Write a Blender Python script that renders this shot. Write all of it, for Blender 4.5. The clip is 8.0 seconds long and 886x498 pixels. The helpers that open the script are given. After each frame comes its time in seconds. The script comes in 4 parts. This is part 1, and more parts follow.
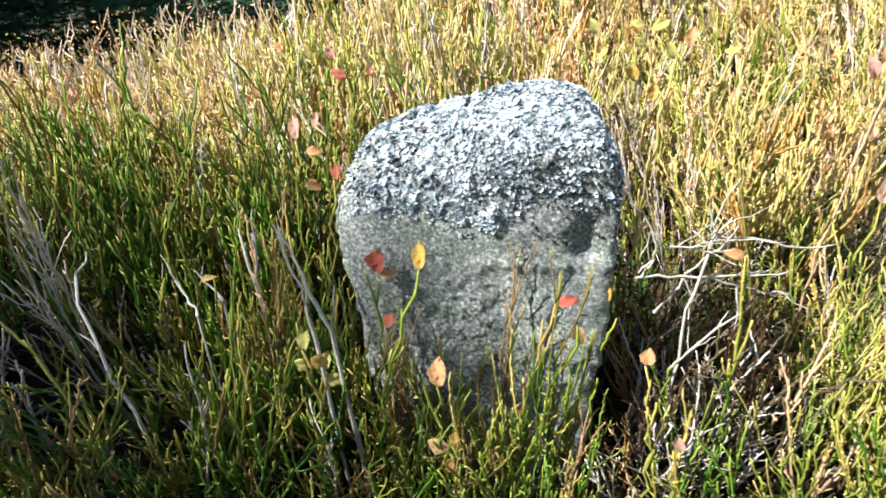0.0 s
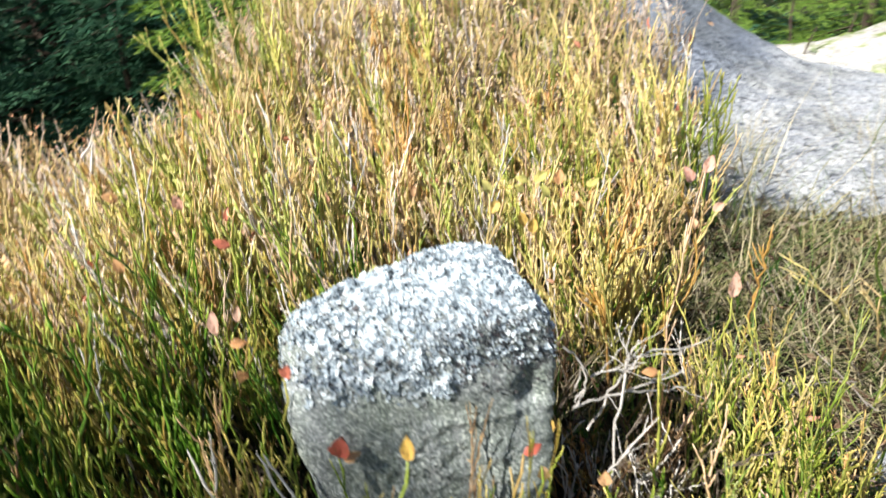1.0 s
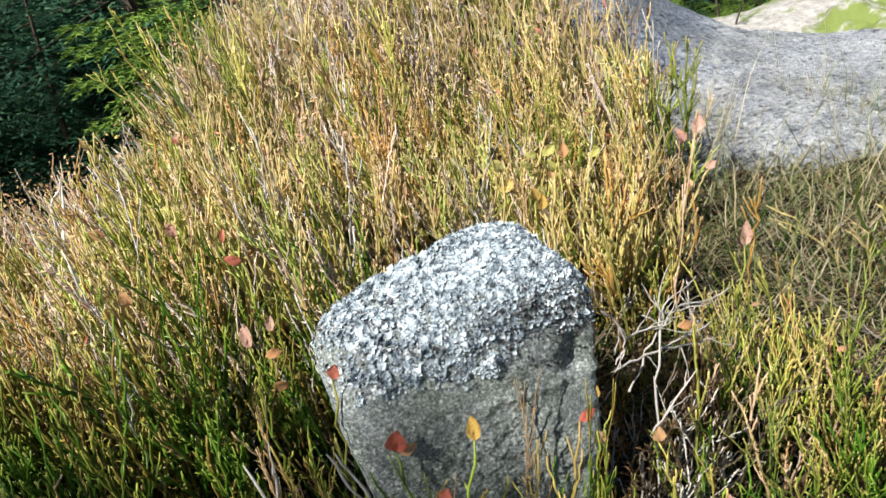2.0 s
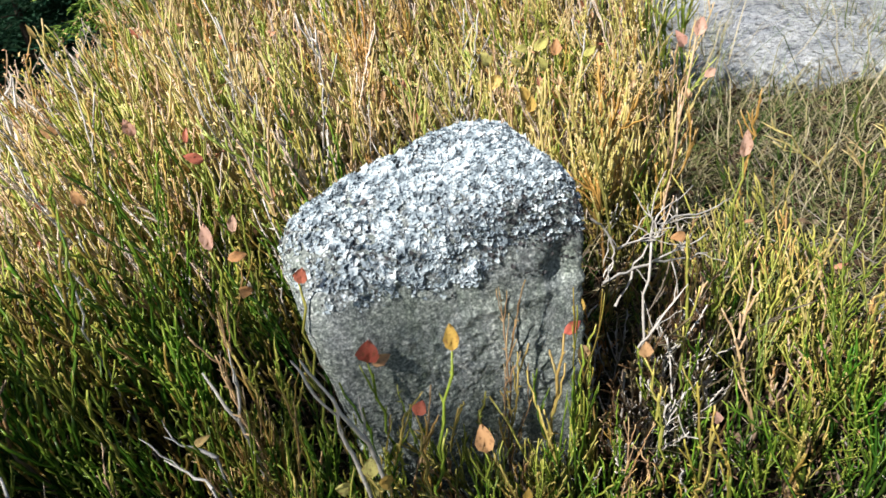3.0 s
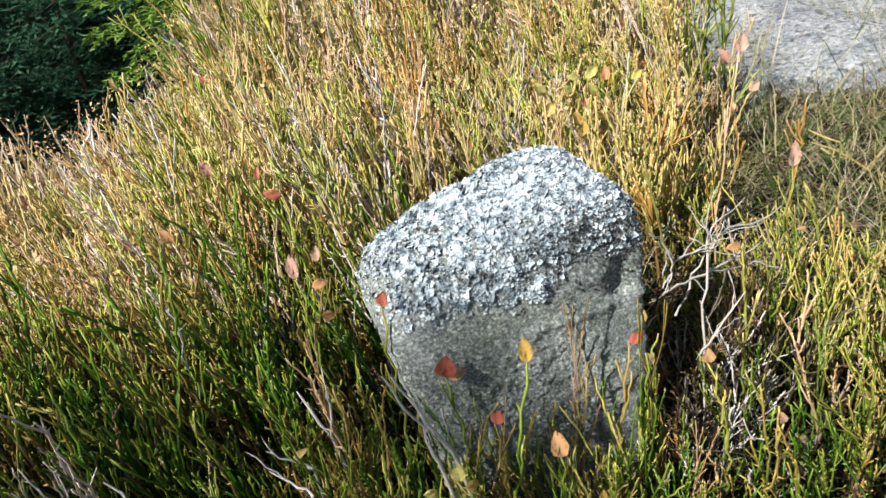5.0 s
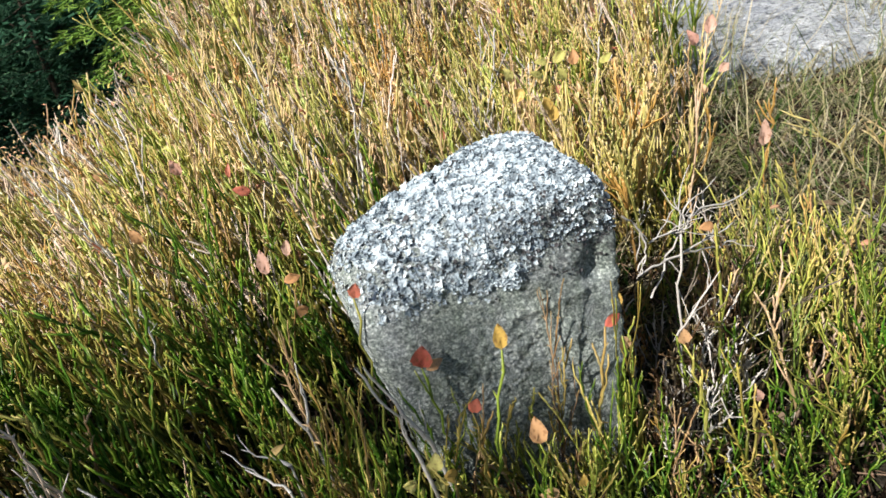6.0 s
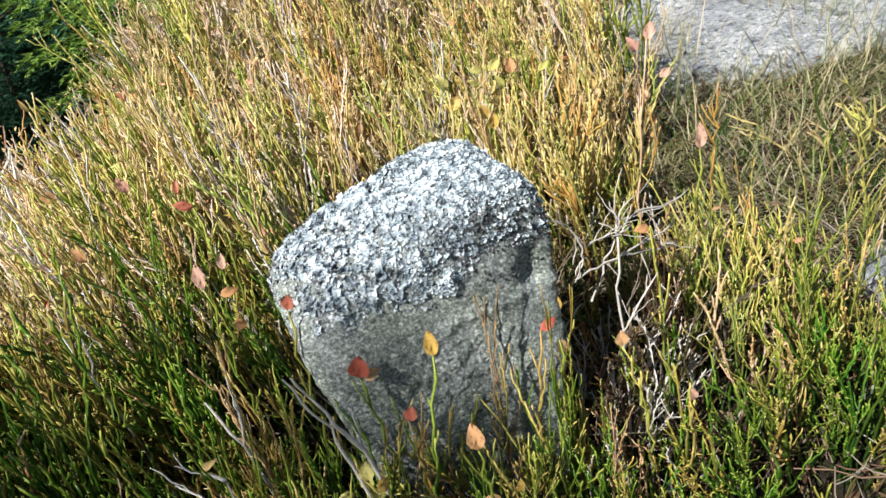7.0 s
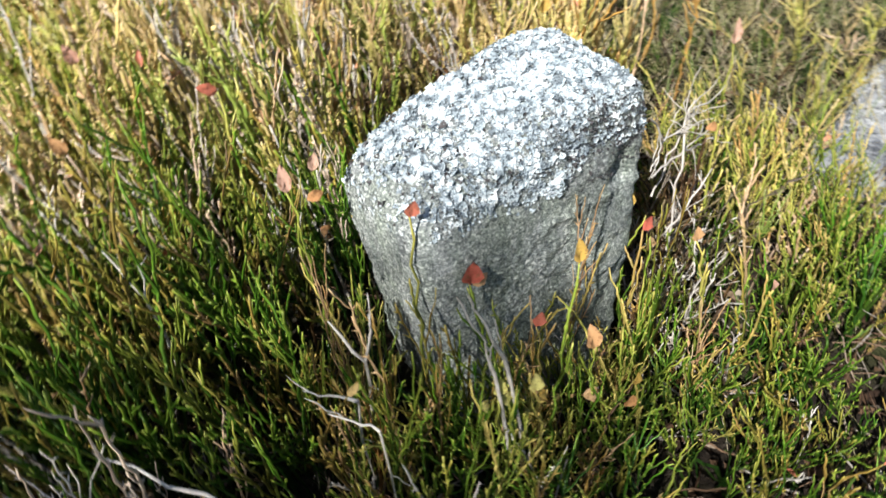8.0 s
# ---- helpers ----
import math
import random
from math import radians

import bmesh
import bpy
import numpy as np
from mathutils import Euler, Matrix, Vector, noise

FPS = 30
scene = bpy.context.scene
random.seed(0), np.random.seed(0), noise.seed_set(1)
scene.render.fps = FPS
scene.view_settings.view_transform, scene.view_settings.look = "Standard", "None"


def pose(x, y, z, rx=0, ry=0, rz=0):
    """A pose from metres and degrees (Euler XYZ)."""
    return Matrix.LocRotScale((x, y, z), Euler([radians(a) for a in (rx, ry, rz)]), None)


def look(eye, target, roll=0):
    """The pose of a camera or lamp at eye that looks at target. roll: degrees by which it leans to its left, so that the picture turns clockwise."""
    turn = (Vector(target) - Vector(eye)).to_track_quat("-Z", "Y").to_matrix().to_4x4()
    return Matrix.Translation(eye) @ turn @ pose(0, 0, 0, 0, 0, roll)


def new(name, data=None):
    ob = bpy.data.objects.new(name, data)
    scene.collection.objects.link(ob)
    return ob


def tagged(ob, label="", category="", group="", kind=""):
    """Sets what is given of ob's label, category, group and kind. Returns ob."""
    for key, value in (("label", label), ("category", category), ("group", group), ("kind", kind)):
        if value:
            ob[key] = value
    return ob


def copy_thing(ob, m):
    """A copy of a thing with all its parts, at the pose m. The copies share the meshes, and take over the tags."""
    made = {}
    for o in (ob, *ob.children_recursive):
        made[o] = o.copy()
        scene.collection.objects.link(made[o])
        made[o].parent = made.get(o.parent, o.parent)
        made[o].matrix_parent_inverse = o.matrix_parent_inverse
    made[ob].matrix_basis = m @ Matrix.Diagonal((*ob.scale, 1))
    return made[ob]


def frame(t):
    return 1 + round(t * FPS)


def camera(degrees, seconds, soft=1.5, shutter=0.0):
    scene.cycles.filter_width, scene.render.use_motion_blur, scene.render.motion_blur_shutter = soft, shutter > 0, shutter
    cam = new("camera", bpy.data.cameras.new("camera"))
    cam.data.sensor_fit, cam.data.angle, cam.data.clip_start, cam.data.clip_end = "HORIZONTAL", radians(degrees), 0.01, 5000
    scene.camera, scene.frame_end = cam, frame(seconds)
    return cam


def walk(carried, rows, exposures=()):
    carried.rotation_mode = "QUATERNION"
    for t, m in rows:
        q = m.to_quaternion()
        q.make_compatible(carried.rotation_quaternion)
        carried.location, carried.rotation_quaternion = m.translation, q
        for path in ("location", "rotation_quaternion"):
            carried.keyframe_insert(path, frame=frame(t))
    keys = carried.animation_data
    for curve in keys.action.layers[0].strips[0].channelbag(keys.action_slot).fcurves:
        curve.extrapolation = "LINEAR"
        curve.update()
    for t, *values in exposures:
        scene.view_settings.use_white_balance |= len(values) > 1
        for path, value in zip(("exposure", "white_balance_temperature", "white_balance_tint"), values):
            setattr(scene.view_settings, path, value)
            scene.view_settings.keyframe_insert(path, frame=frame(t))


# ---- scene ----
cam = camera(63.5, 8.0, soft=1.6, shutter=0.3)
METRES, EYE, TILT, LEAN, TURN = 0.82, 0.52, -27.0, 0.0, 0.0
ROWS = [
    (0.0, 0.0, 0.0, 0.0, 0.0, -0.0, -0.0),
    (0.3, 0.0088, -0.0174, 0.0117, -1.78, -0.56, 0.51),
    (0.5, -0.0082, -0.029, 0.0199, -4.2, -0.14, 1.68),
    (0.7, -0.0805, -0.0126, 0.055, -8.64, 0.15, 4.58),
    (0.8, -0.1011, -0.0168, 0.0909, -12.27, 0.43, 7.31),
    (1.0, -0.1749, -0.026, 0.1685, -17.83, 1.13, 10.89),
    (1.2, -0.249, -0.0164, 0.1875, -21.13, 2.56, 13.79),
    (2.3, -0.2598, 0.0166, 0.1425, -21.32, 0.37, 19.0),
    (2.4, -0.2535, 0.0257, 0.1388, -22.57, -1.52, 18.45),
    (2.5, -0.2497, 0.0374, 0.1304, -23.46, -3.04, 18.19),
    (3.0, -0.2447, 0.0681, 0.1303, -23.14, -5.22, 16.94),
    (3.5, -0.25, 0.0617, 0.1442, -21.97, -5.77, 17.0),
    (3.7, -0.2549, 0.0459, 0.1491, -20.77, -3.63, 18.25),
    (4.0, -0.2671, 0.0277, 0.154, -18.78, -2.15, 20.29),
    (4.2, -0.2633, 0.0184, 0.1574, -18.81, -1.9, 20.72),
    (5.3, -0.2952, 0.0257, 0.1419, -20.02, -3.32, 19.45),
    (5.5, -0.2881, 0.0301, 0.1446, -20.46, -4.0, 19.92),
    (6.0, -0.2778, 0.0279, 0.1337, -21.19, -3.46, 21.68),
    (6.2, -0.2665, 0.0246, 0.1226, -21.11, -3.07, 22.31),
    (6.5, -0.2441, 0.0179, 0.1037, -22.58, -2.4, 23.21),
    (7.0, -0.235, 0.0093, 0.1069, -22.8, -2.93, 23.18),
    (7.3, -0.2692, 0.0279, 0.1447, -22.95, -5.45, 20.61),
    (7.5, -0.31, 0.0477, 0.1777, -22.8, -8.25, 18.84),
    (7.7, -0.3706, 0.1026, 0.2267, -29.38, -13.83, 18.63),
    (7.8, -0.4093, 0.1473, 0.2415, -33.54, -17.07, 18.84),
    (7.9, -0.4358, 0.1737, 0.2509, -36.01, -19.05, 19.22),
    (8.0, -0.4655, 0.2034, 0.262, -39.67, -19.99, 20.63),
]
EXPOSURES = [(0.0, 1.37), (0.5, 1.32), (1.0, 1.2), (1.2, 1.17), (2.3, 0.62), (2.5, 0.62), (3.5, 0.87), (5.5, 0.77), (7.0, 0.84), (7.5, 0.76), (8.0, 0.91)]
walk(cam, [(t, pose(0, 0, EYE, TILT, LEAN, TURN) @ pose(METRES * x, METRES * y, METRES * z, 90 + pitch, roll, yaw)) for t, x, y, z, yaw, pitch, roll in ROWS], EXPOSURES)

# ---- light ----
SUN = Vector((-0.70, -0.22, 0.68)).normalized()
world = bpy.data.worlds.new("world")
scene.world = world
world.use_nodes = True
sky = world.node_tree.nodes.new("ShaderNodeTexSky")
sky.sky_type = "NISHITA"
sky.sun_disc = False
sky.sun_elevation = math.asin(SUN.z)
sky.sun_rotation = math.atan2(SUN.x, SUN.y)
world.node_tree.links.new(sky.outputs[0], world.node_tree.nodes["Background"].inputs[0])
world.node_tree.nodes["Background"].inputs[1].default_value = 0.05
sun = new("sun", bpy.data.lights.new("sun", "SUN"))
sun.data.energy, sun.data.angle, sun.data.color = 5.0, radians(0.55), (1.0, 0.95, 0.88)
sun.matrix_world = look(SUN * 20, (0, 0, 0))


# ---- materials ----
class Nodes:
    """A small node builder on one material."""

    def __init__(self, name, rough=0.8, spec=0.3):
        self.m = bpy.data.materials.new(name)
        self.m.use_nodes = True
        self.t = self.m.node_tree
        self.p = self.t.nodes["Principled BSDF"]
        self.p.inputs["Roughness"].default_value = rough
        self.p.inputs["Specular IOR Level"].default_value = spec

    def add(self, kind, attribute_name="", operation="", data_type="", blend_type=""):
        n = self.t.nodes.new(kind)
        if attribute_name:
            n.attribute_name = attribute_name
        if operation:
            n.operation = operation
        if data_type:
            n.data_type = data_type
        if blend_type:
            n.blend_type = blend_type
        return n

    def link(self, a, b):
        self.t.links.new(a, b)

    def noise(self, scale, detail=4, coords=None, rough=0.6):
        n = self.add("ShaderNodeTexNoise")
        n.inputs["Scale"].default_value, n.inputs["Detail"].default_value, n.inputs["Roughness"].default_value = scale, detail, rough
        if coords is not None:
            self.link(coords, n.inputs["Vector"])
        return n.outputs["Fac"]

    def ramp(self, fac, stops, smooth=False):
        n = self.add("ShaderNodeValToRGB")
        n.color_ramp.interpolation = "EASE" if smooth else "LINEAR"
        e = n.color_ramp.elements
        while len(e) < len(stops):
            e.new(0.5)
        for item, (at, c) in zip(e, stops):
            item.position, item.color = at, (*c, 1)
        self.link(fac, n.inputs[0])
        return n.outputs["Color"]

    def mix(self, fac, a, b, how="MIX"):
        n = self.add("ShaderNodeMix", data_type="RGBA", blend_type=how)
        for socket, value in ((n.inputs[0], fac), (n.inputs[6], a), (n.inputs[7], b)):
            if isinstance(value, (int, float)):
                socket.default_value = value
            elif isinstance(value, tuple):
                socket.default_value = (*value, 1)
            else:
                self.link(value, socket)
        return n.outputs[2]

    def bump(self, height, strength=0.5, distance=0.002):
        n = self.add("ShaderNodeBump")
        n.inputs["Strength"].default_value, n.inputs["Distance"].default_value = strength, distance
        self.link(height, n.inputs["Height"])
        self.link(n.outputs[0], self.p.inputs["Normal"])

    def done(self, color):
        self.link(color, self.p.inputs["Base Color"])
        return self.m


def place_coords(k):
    return k.add("ShaderNodeTexCoord").outputs["Object"]


def stem_material(name, low, high, rough=0.42, clear=0.18, tip=(0.78, 0.60, 0.36), late=0.9):
    """Twig colour: low ramp at the foot, high ramp at the young tip, another pick for every twig."""
    k = Nodes(name, rough, 0.5)
    pick = k.add("ShaderNodeAttribute", attribute_name="tone").outputs["Fac"]
    each = k.add("ShaderNodeObjectInfo").outputs["Random"]
    young = k.add("ShaderNodeAttribute", attribute_name="young").outputs["Fac"]
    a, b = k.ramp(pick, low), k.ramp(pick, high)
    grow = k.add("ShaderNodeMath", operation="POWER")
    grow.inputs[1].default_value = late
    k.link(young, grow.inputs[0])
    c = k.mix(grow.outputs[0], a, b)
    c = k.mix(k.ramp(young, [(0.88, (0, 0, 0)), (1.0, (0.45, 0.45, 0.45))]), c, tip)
    fleck = k.noise(160, 3, place_coords(k))
    c = k.mix(0.55, c, k.ramp(fleck, [(0.3, (0.45, 0.4, 0.32)), (0.65, (1, 1, 1))]), "MULTIPLY")
    hue = k.add("ShaderNodeHueSaturation")
    spread = k.add("ShaderNodeMapRange")
    spread.inputs["To Min"].default_value, spread.inputs["To Max"].default_value = 0.75, 1.2
    k.link(each, spread.inputs["Value"])
    k.link(spread.outputs[0], hue.inputs["Value"])
    k.link(c, hue.inputs["Color"])
    k.bump(fleck, 0.4, 0.001)
    k.done(hue.outputs[0])
    if clear:
        thin = k.add("ShaderNodeBsdfTranslucent")
        k.link(hue.outputs[0], thin.inputs["Color"])
        both = k.add("ShaderNodeMixShader")
        both.inputs[0].default_value = clear
        k.link(k.p.outputs[0], both.inputs[1])
        k.link(thin.outputs[0], both.inputs[2])
        k.link(both.outputs[0], k.t.nodes["Material Output"].inputs["Surface"])
    return k.m


# over the real green-to-gold change, foot colours are darkened for shade between stems
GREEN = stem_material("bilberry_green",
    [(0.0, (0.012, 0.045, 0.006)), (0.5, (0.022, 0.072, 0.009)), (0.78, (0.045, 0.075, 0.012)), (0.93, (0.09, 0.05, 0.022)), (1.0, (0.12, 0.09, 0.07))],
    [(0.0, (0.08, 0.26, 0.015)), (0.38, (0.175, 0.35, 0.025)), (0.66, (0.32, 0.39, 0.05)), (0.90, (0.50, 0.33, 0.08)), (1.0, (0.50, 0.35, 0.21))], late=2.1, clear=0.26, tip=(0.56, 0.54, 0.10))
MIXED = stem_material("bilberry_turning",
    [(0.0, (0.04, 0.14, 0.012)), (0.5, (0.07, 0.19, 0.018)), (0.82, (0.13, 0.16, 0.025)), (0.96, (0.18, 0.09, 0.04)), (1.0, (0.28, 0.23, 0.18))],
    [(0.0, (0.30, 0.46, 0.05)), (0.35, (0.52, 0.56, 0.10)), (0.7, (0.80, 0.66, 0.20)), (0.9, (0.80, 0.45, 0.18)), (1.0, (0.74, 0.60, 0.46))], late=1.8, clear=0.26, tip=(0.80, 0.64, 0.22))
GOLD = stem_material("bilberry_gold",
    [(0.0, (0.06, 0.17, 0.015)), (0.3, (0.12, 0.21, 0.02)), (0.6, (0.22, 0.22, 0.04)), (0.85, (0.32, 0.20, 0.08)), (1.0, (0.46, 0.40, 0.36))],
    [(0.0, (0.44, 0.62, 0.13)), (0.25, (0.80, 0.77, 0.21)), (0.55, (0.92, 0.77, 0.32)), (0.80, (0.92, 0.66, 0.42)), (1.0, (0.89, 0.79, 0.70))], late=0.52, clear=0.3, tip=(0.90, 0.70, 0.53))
RUST = stem_material("bilberry_rust",
    [(0.0, (0.20, 0.13, 0.05)), (0.6, (0.30, 0.16, 0.07)), (1.0, (0.32, 0.22, 0.14))],
    [(0.0, (0.66, 0.46, 0.10)), (0.6, (0.70, 0.36, 0.11)), (1.0, (0.66, 0.48, 0.28))])
# brown stems, darkened in colour to stand for the stone's shadow
SHADE_BROWN = stem_material("bilberry_brown",
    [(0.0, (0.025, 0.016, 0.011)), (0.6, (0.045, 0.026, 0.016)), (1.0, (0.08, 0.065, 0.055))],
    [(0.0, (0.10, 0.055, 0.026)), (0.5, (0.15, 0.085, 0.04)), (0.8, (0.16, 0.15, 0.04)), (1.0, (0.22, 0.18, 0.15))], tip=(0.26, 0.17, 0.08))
WITHERED = stem_material("withered_twig",
    [(0.0, (0.07, 0.04, 0.025)), (0.5, (0.13, 0.08, 0.05)), (0.75, (0.22, 0.19, 0.17)), (1.0, (0.30, 0.28, 0.26))],
    [(0.0, (0.16, 0.09, 0.05)), (0.5, (0.24, 0.15, 0.09)), (0.75, (0.40, 0.37, 0.34)), (1.0, (0.56, 0.53, 0.50))], 0.8, 0.0, (0.3, 0.24, 0.2))
DEAD = stem_material("dead_wood",
    [(0.0, (0.20, 0.18, 0.16)), (0.6, (0.34, 0.32, 0.30)), (1.0, (0.27, 0.22, 0.18))],
    [(0.0, (0.60, 0.58, 0.55)), (0.6, (0.76, 0.73, 0.69)), (1.0, (0.56, 0.51, 0.46))], 0.8, 0.0, (0.68, 0.66, 0.63))
PALE = stem_material("bleached_heath_twig",
    [(0.0, (0.30, 0.22, 0.15)), (0.5, (0.42, 0.34, 0.28)), (1.0, (0.44, 0.40, 0.38))],
    [(0.0, (0.80, 0.56, 0.36)), (0.5, (0.80, 0.66, 0.54)), (1.0, (0.74, 0.70, 0.68))], 0.7, 0.0, (0.8, 0.66, 0.5), 0.6)
STRAW = stem_material("grass_blade",
    [(0.0, (0.05, 0.10, 0.02)), (0.3, (0.10, 0.13, 0.035)), (0.55, (0.26, 0.22, 0.11)), (1.0, (0.38, 0.33, 0.22))],
    [(0.0, (0.12, 0.24, 0.04)), (0.3, (0.28, 0.34, 0.10)), (0.55, (0.58, 0.51, 0.29)), (1.0, (0.74, 0.68, 0.52))], 0.6, 0.2, (0.5, 0.44, 0.3))


def leaf_material(name, stops):
    """Autumn leaf: blotched, thin, lets some light through."""
    k = Nodes(name, 0.5, 0.35)
    each = k.add("ShaderNodeObjectInfo").outputs["Random"]
    xyz = place_coords(k)
    c = k.ramp(each, stops)
    blot = k.noise(260, 4, xyz)
    c = k.mix(k.ramp(blot, [(0.53, (0, 0, 0)), (0.64, (0.7, 0.7, 0.7))]), c, (0.30, 0.13, 0.06))
    k.link(c, k.p.inputs["Base Color"])
    k.bump(k.noise(420, 2, xyz), 0.4, 0.001)
    thin = k.add("ShaderNodeBsdfTranslucent")
    k.link(c, thin.inputs["Color"])
    both = k.add("ShaderNodeMixShader")
    both.inputs[0].default_value = 0.35
    k.link(k.p.outputs[0], both.inputs[1])
    k.link(thin.outputs[0], both.inputs[2])
    k.link(both.outputs[0], k.t.nodes["Material Output"].inputs["Surface"])
    return k.m


LEAF_RED = leaf_material("leaf_red", [(0.0, (0.60, 0.14, 0.10)), (1.0, (0.68, 0.26, 0.16))])
LEAF_PINK = leaf_material("leaf_pink", [(0.0, (0.66, 0.36, 0.29)), (1.0, (0.70, 0.46, 0.35))])
LEAF_YELLOW = leaf_material("leaf_yellow", [(0.0, (0.68, 0.42, 0.09)), (1.0, (0.68, 0.50, 0.15))])
LEAF_ORANGE = leaf_material("leaf_orange", [(0.0, (0.62, 0.32, 0.14)), (1.0, (0.66, 0.44, 0.24))])
LEAF_LIME = leaf_material("leaf_lime", [(0.0, (0.56, 0.55, 0.16)), (1.0, (0.68, 0.62, 0.22))])
LEAF_ANY = leaf_material("leaf_mixed", [(0.0, (0.56, 0.18, 0.12)), (0.25, (0.66, 0.34, 0.22)), (0.5, (0.68, 0.46, 0.26)), (0.75, (0.66, 0.50, 0.18)), (1.0, (0.44, 0.26, 0.15))])


def granite_material():
    """Weathered granite: feldspar and mica grains, grey-green algae low down, a dark crust in patches high up that also
    paints the shade between lichen flakes.
    """
    k = Nodes("weathered_granite", 0.9, 0.25)
    xyz = place_coords(k)
    grain = k.noise(300, 6, xyz, 0.85)
    broad = k.noise(22, 4, xyz)
    c = k.ramp(grain, [(0.37, (0.04, 0.045, 0.05)), (0.43, (0.15, 0.172, 0.178)), (0.53, (0.30, 0.33, 0.33)), (0.60, (0.76, 0.80, 0.79))])
    c = k.mix(k.ramp(broad, [(0.38, (0, 0, 0)), (0.62, (0.55, 0.55, 0.55))]), c, k.mix(1.0, c, (0.90, 0.95, 0.80), "MULTIPLY"))
    run = k.add("ShaderNodeMapping")
    run.inputs["Scale"].default_value = (70, 70, 9)
    k.link(xyz, run.inputs["Vector"])
    c = k.mix(k.ramp(k.noise(1.0, 4, run.outputs[0]), [(0.46, (0, 0, 0)), (0.64, (0.7, 0.7, 0.7))]), c, k.mix(1.0, c, (0.66, 0.72, 0.66), "MULTIPLY"))
    mask = k.add("ShaderNodeAttribute", attribute_name="crust").outputs["Fac"]
    spots = k.noise(120, 4, xyz, 0.7)
    m = k.add("ShaderNodeMath", operation="MULTIPLY")
    k.link(k.ramp(spots, [(0.51, (0, 0, 0)), (0.60, (0.85, 0.85, 0.85))]), m.inputs[0])
    k.link(mask, m.inputs[1])
    c = k.mix(m.outputs[0], c, (0.07, 0.07, 0.073))
    skin = k.add("ShaderNodeAttribute", attribute_name="skin").outputs["Fac"]
    s = k.add("ShaderNodeMath", operation="MULTIPLY")
    k.link(k.ramp(k.noise(95, 5, xyz, 0.75), [(0.44, (0, 0, 0)), (0.54, (1, 1, 1))]), s.inputs[0])
    k.link(skin, s.inputs[1])
    c = k.mix(s.outputs[0], c, k.ramp(k.noise(420, 4, xyz, 0.7), [(0.40, (0.05, 0.06, 0.07)), (0.52, (0.26, 0.30, 0.33)), (0.64, (0.80, 0.83, 0.84))]))
    fine = k.add("ShaderNodeMath", operation="ADD")
    k.link(grain, fine.inputs[0])
    k.link(k.noise(90, 4, xyz, 0.7), fine.inputs[1])
    k.bump(fine.outputs[0], 0.65, 0.004)
    return k.done(c)


def outcrop_material():
    k = Nodes("outcrop_granite", 0.9, 0.25)
    xyz = place_coords(k)
    grain, broad = k.noise(70, 6, xyz, 0.75), k.noise(3.5, 5, xyz)
    c = k.ramp(grain, [(0.3, (0.17, 0.18, 0.20)), (0.48, (0.50, 0.53, 0.56)), (0.64, (0.80, 0.82, 0.84))])
    c = k.mix(k.ramp(broad, [(0.45, (0, 0, 0)), (0.68, (0.8, 0.8, 0.8))]), c, k.mix(1.0, c, (0.5, 0.5, 0.46), "MULTIPLY"))
    crumb = k.noise(38, 3, xyz, 0.6)
    c = k.mix(k.ramp(crumb, [(0.58, (0, 0, 0)), (0.64, (0.85, 0.85, 0.85))]), c, (0.11, 0.12, 0.14))
    c = k.mix(k.ramp(k.noise(11, 5, xyz, 0.7), [(0.40, (0.6, 0.6, 0.6)), (0.52, (0, 0, 0))]), c, k.mix(1.0, c, (0.55, 0.58, 0.66), "MULTIPLY"))
    split = k.add("ShaderNodeSeparateXYZ")
    k.link(xyz, split.inputs[0])
    edge = k.add("ShaderNodeMath", operation="MULTIPLY_ADD")
    k.link(k.noise(4.0, 6, xyz, 0.7), edge.inputs[0])
    edge.inputs[1].default_value = 0.30
    k.link(split.outputs[2], edge.inputs[2])
    # bluish darkening up the hump: blotchy patina, with the hump's shade painted in
    crust = k.mix(1.0, c, (0.44, 0.49, 0.58), "MULTIPLY")
    c = k.mix(k.ramp(edge.outputs[0], [(0.29, (0, 0, 0)), (0.38, (0.9, 0.9, 0.9))]), c, crust)
    both = k.add("ShaderNodeMath", operation="ADD")
    k.link(grain, both.inputs[0])
    k.link(crumb, both.inputs[1])
    k.bump(both.outputs[0], 0.9, 0.02)
    return k.done(c)


def boulder_material():
    k = Nodes("mossy_boulder", 0.9, 0.25)
    xyz = place_coords(k)
    c = k.ramp(k.noise(30, 5, xyz), [(0.3, (0.24, 0.235, 0.22)), (0.7, (0.52, 0.505, 0.475))])
    c = k.mix(k.ramp(k.noise(4.5, 5, xyz), [(0.48, (0, 0, 0)), (0.56, (1, 1, 1))]), c, (0.17, 0.22, 0.06))
    k.bump(k.noise(14, 5, xyz), 0.6, 0.03)
    return k.done(c)


def lichen_material(name, stops):
    k = Nodes(name, 0.85, 0.2)
    pick = k.add("ShaderNodeNewGeometry").outputs["Random Per Island"]
    xyz = place_coords(k)
    half = k.add("ShaderNodeMix", data_type="FLOAT")
    half.inputs[0].default_value = 0.62
    patch = k.add("ShaderNodeMapRange")
    patch.inputs["From Min"].default_value, patch.inputs["From Max"].default_value = 0.36, 0.64
    k.link(k.noise(110, 3, xyz), patch.inputs["Value"])
    k.link(pick, half.inputs[2])
    k.link(patch.outputs[0], half.inputs[3])
    c = k.mix(0.5, k.ramp(half.outputs[0], stops), k.ramp(k.noise(500, 3, xyz), [(0.35, (0.55, 0.57, 0.58)), (0.6, (1, 1, 1))]), "MULTIPLY")
    k.bump(k.noise(700, 3, xyz), 0.5, 0.001)
    return k.done(c)


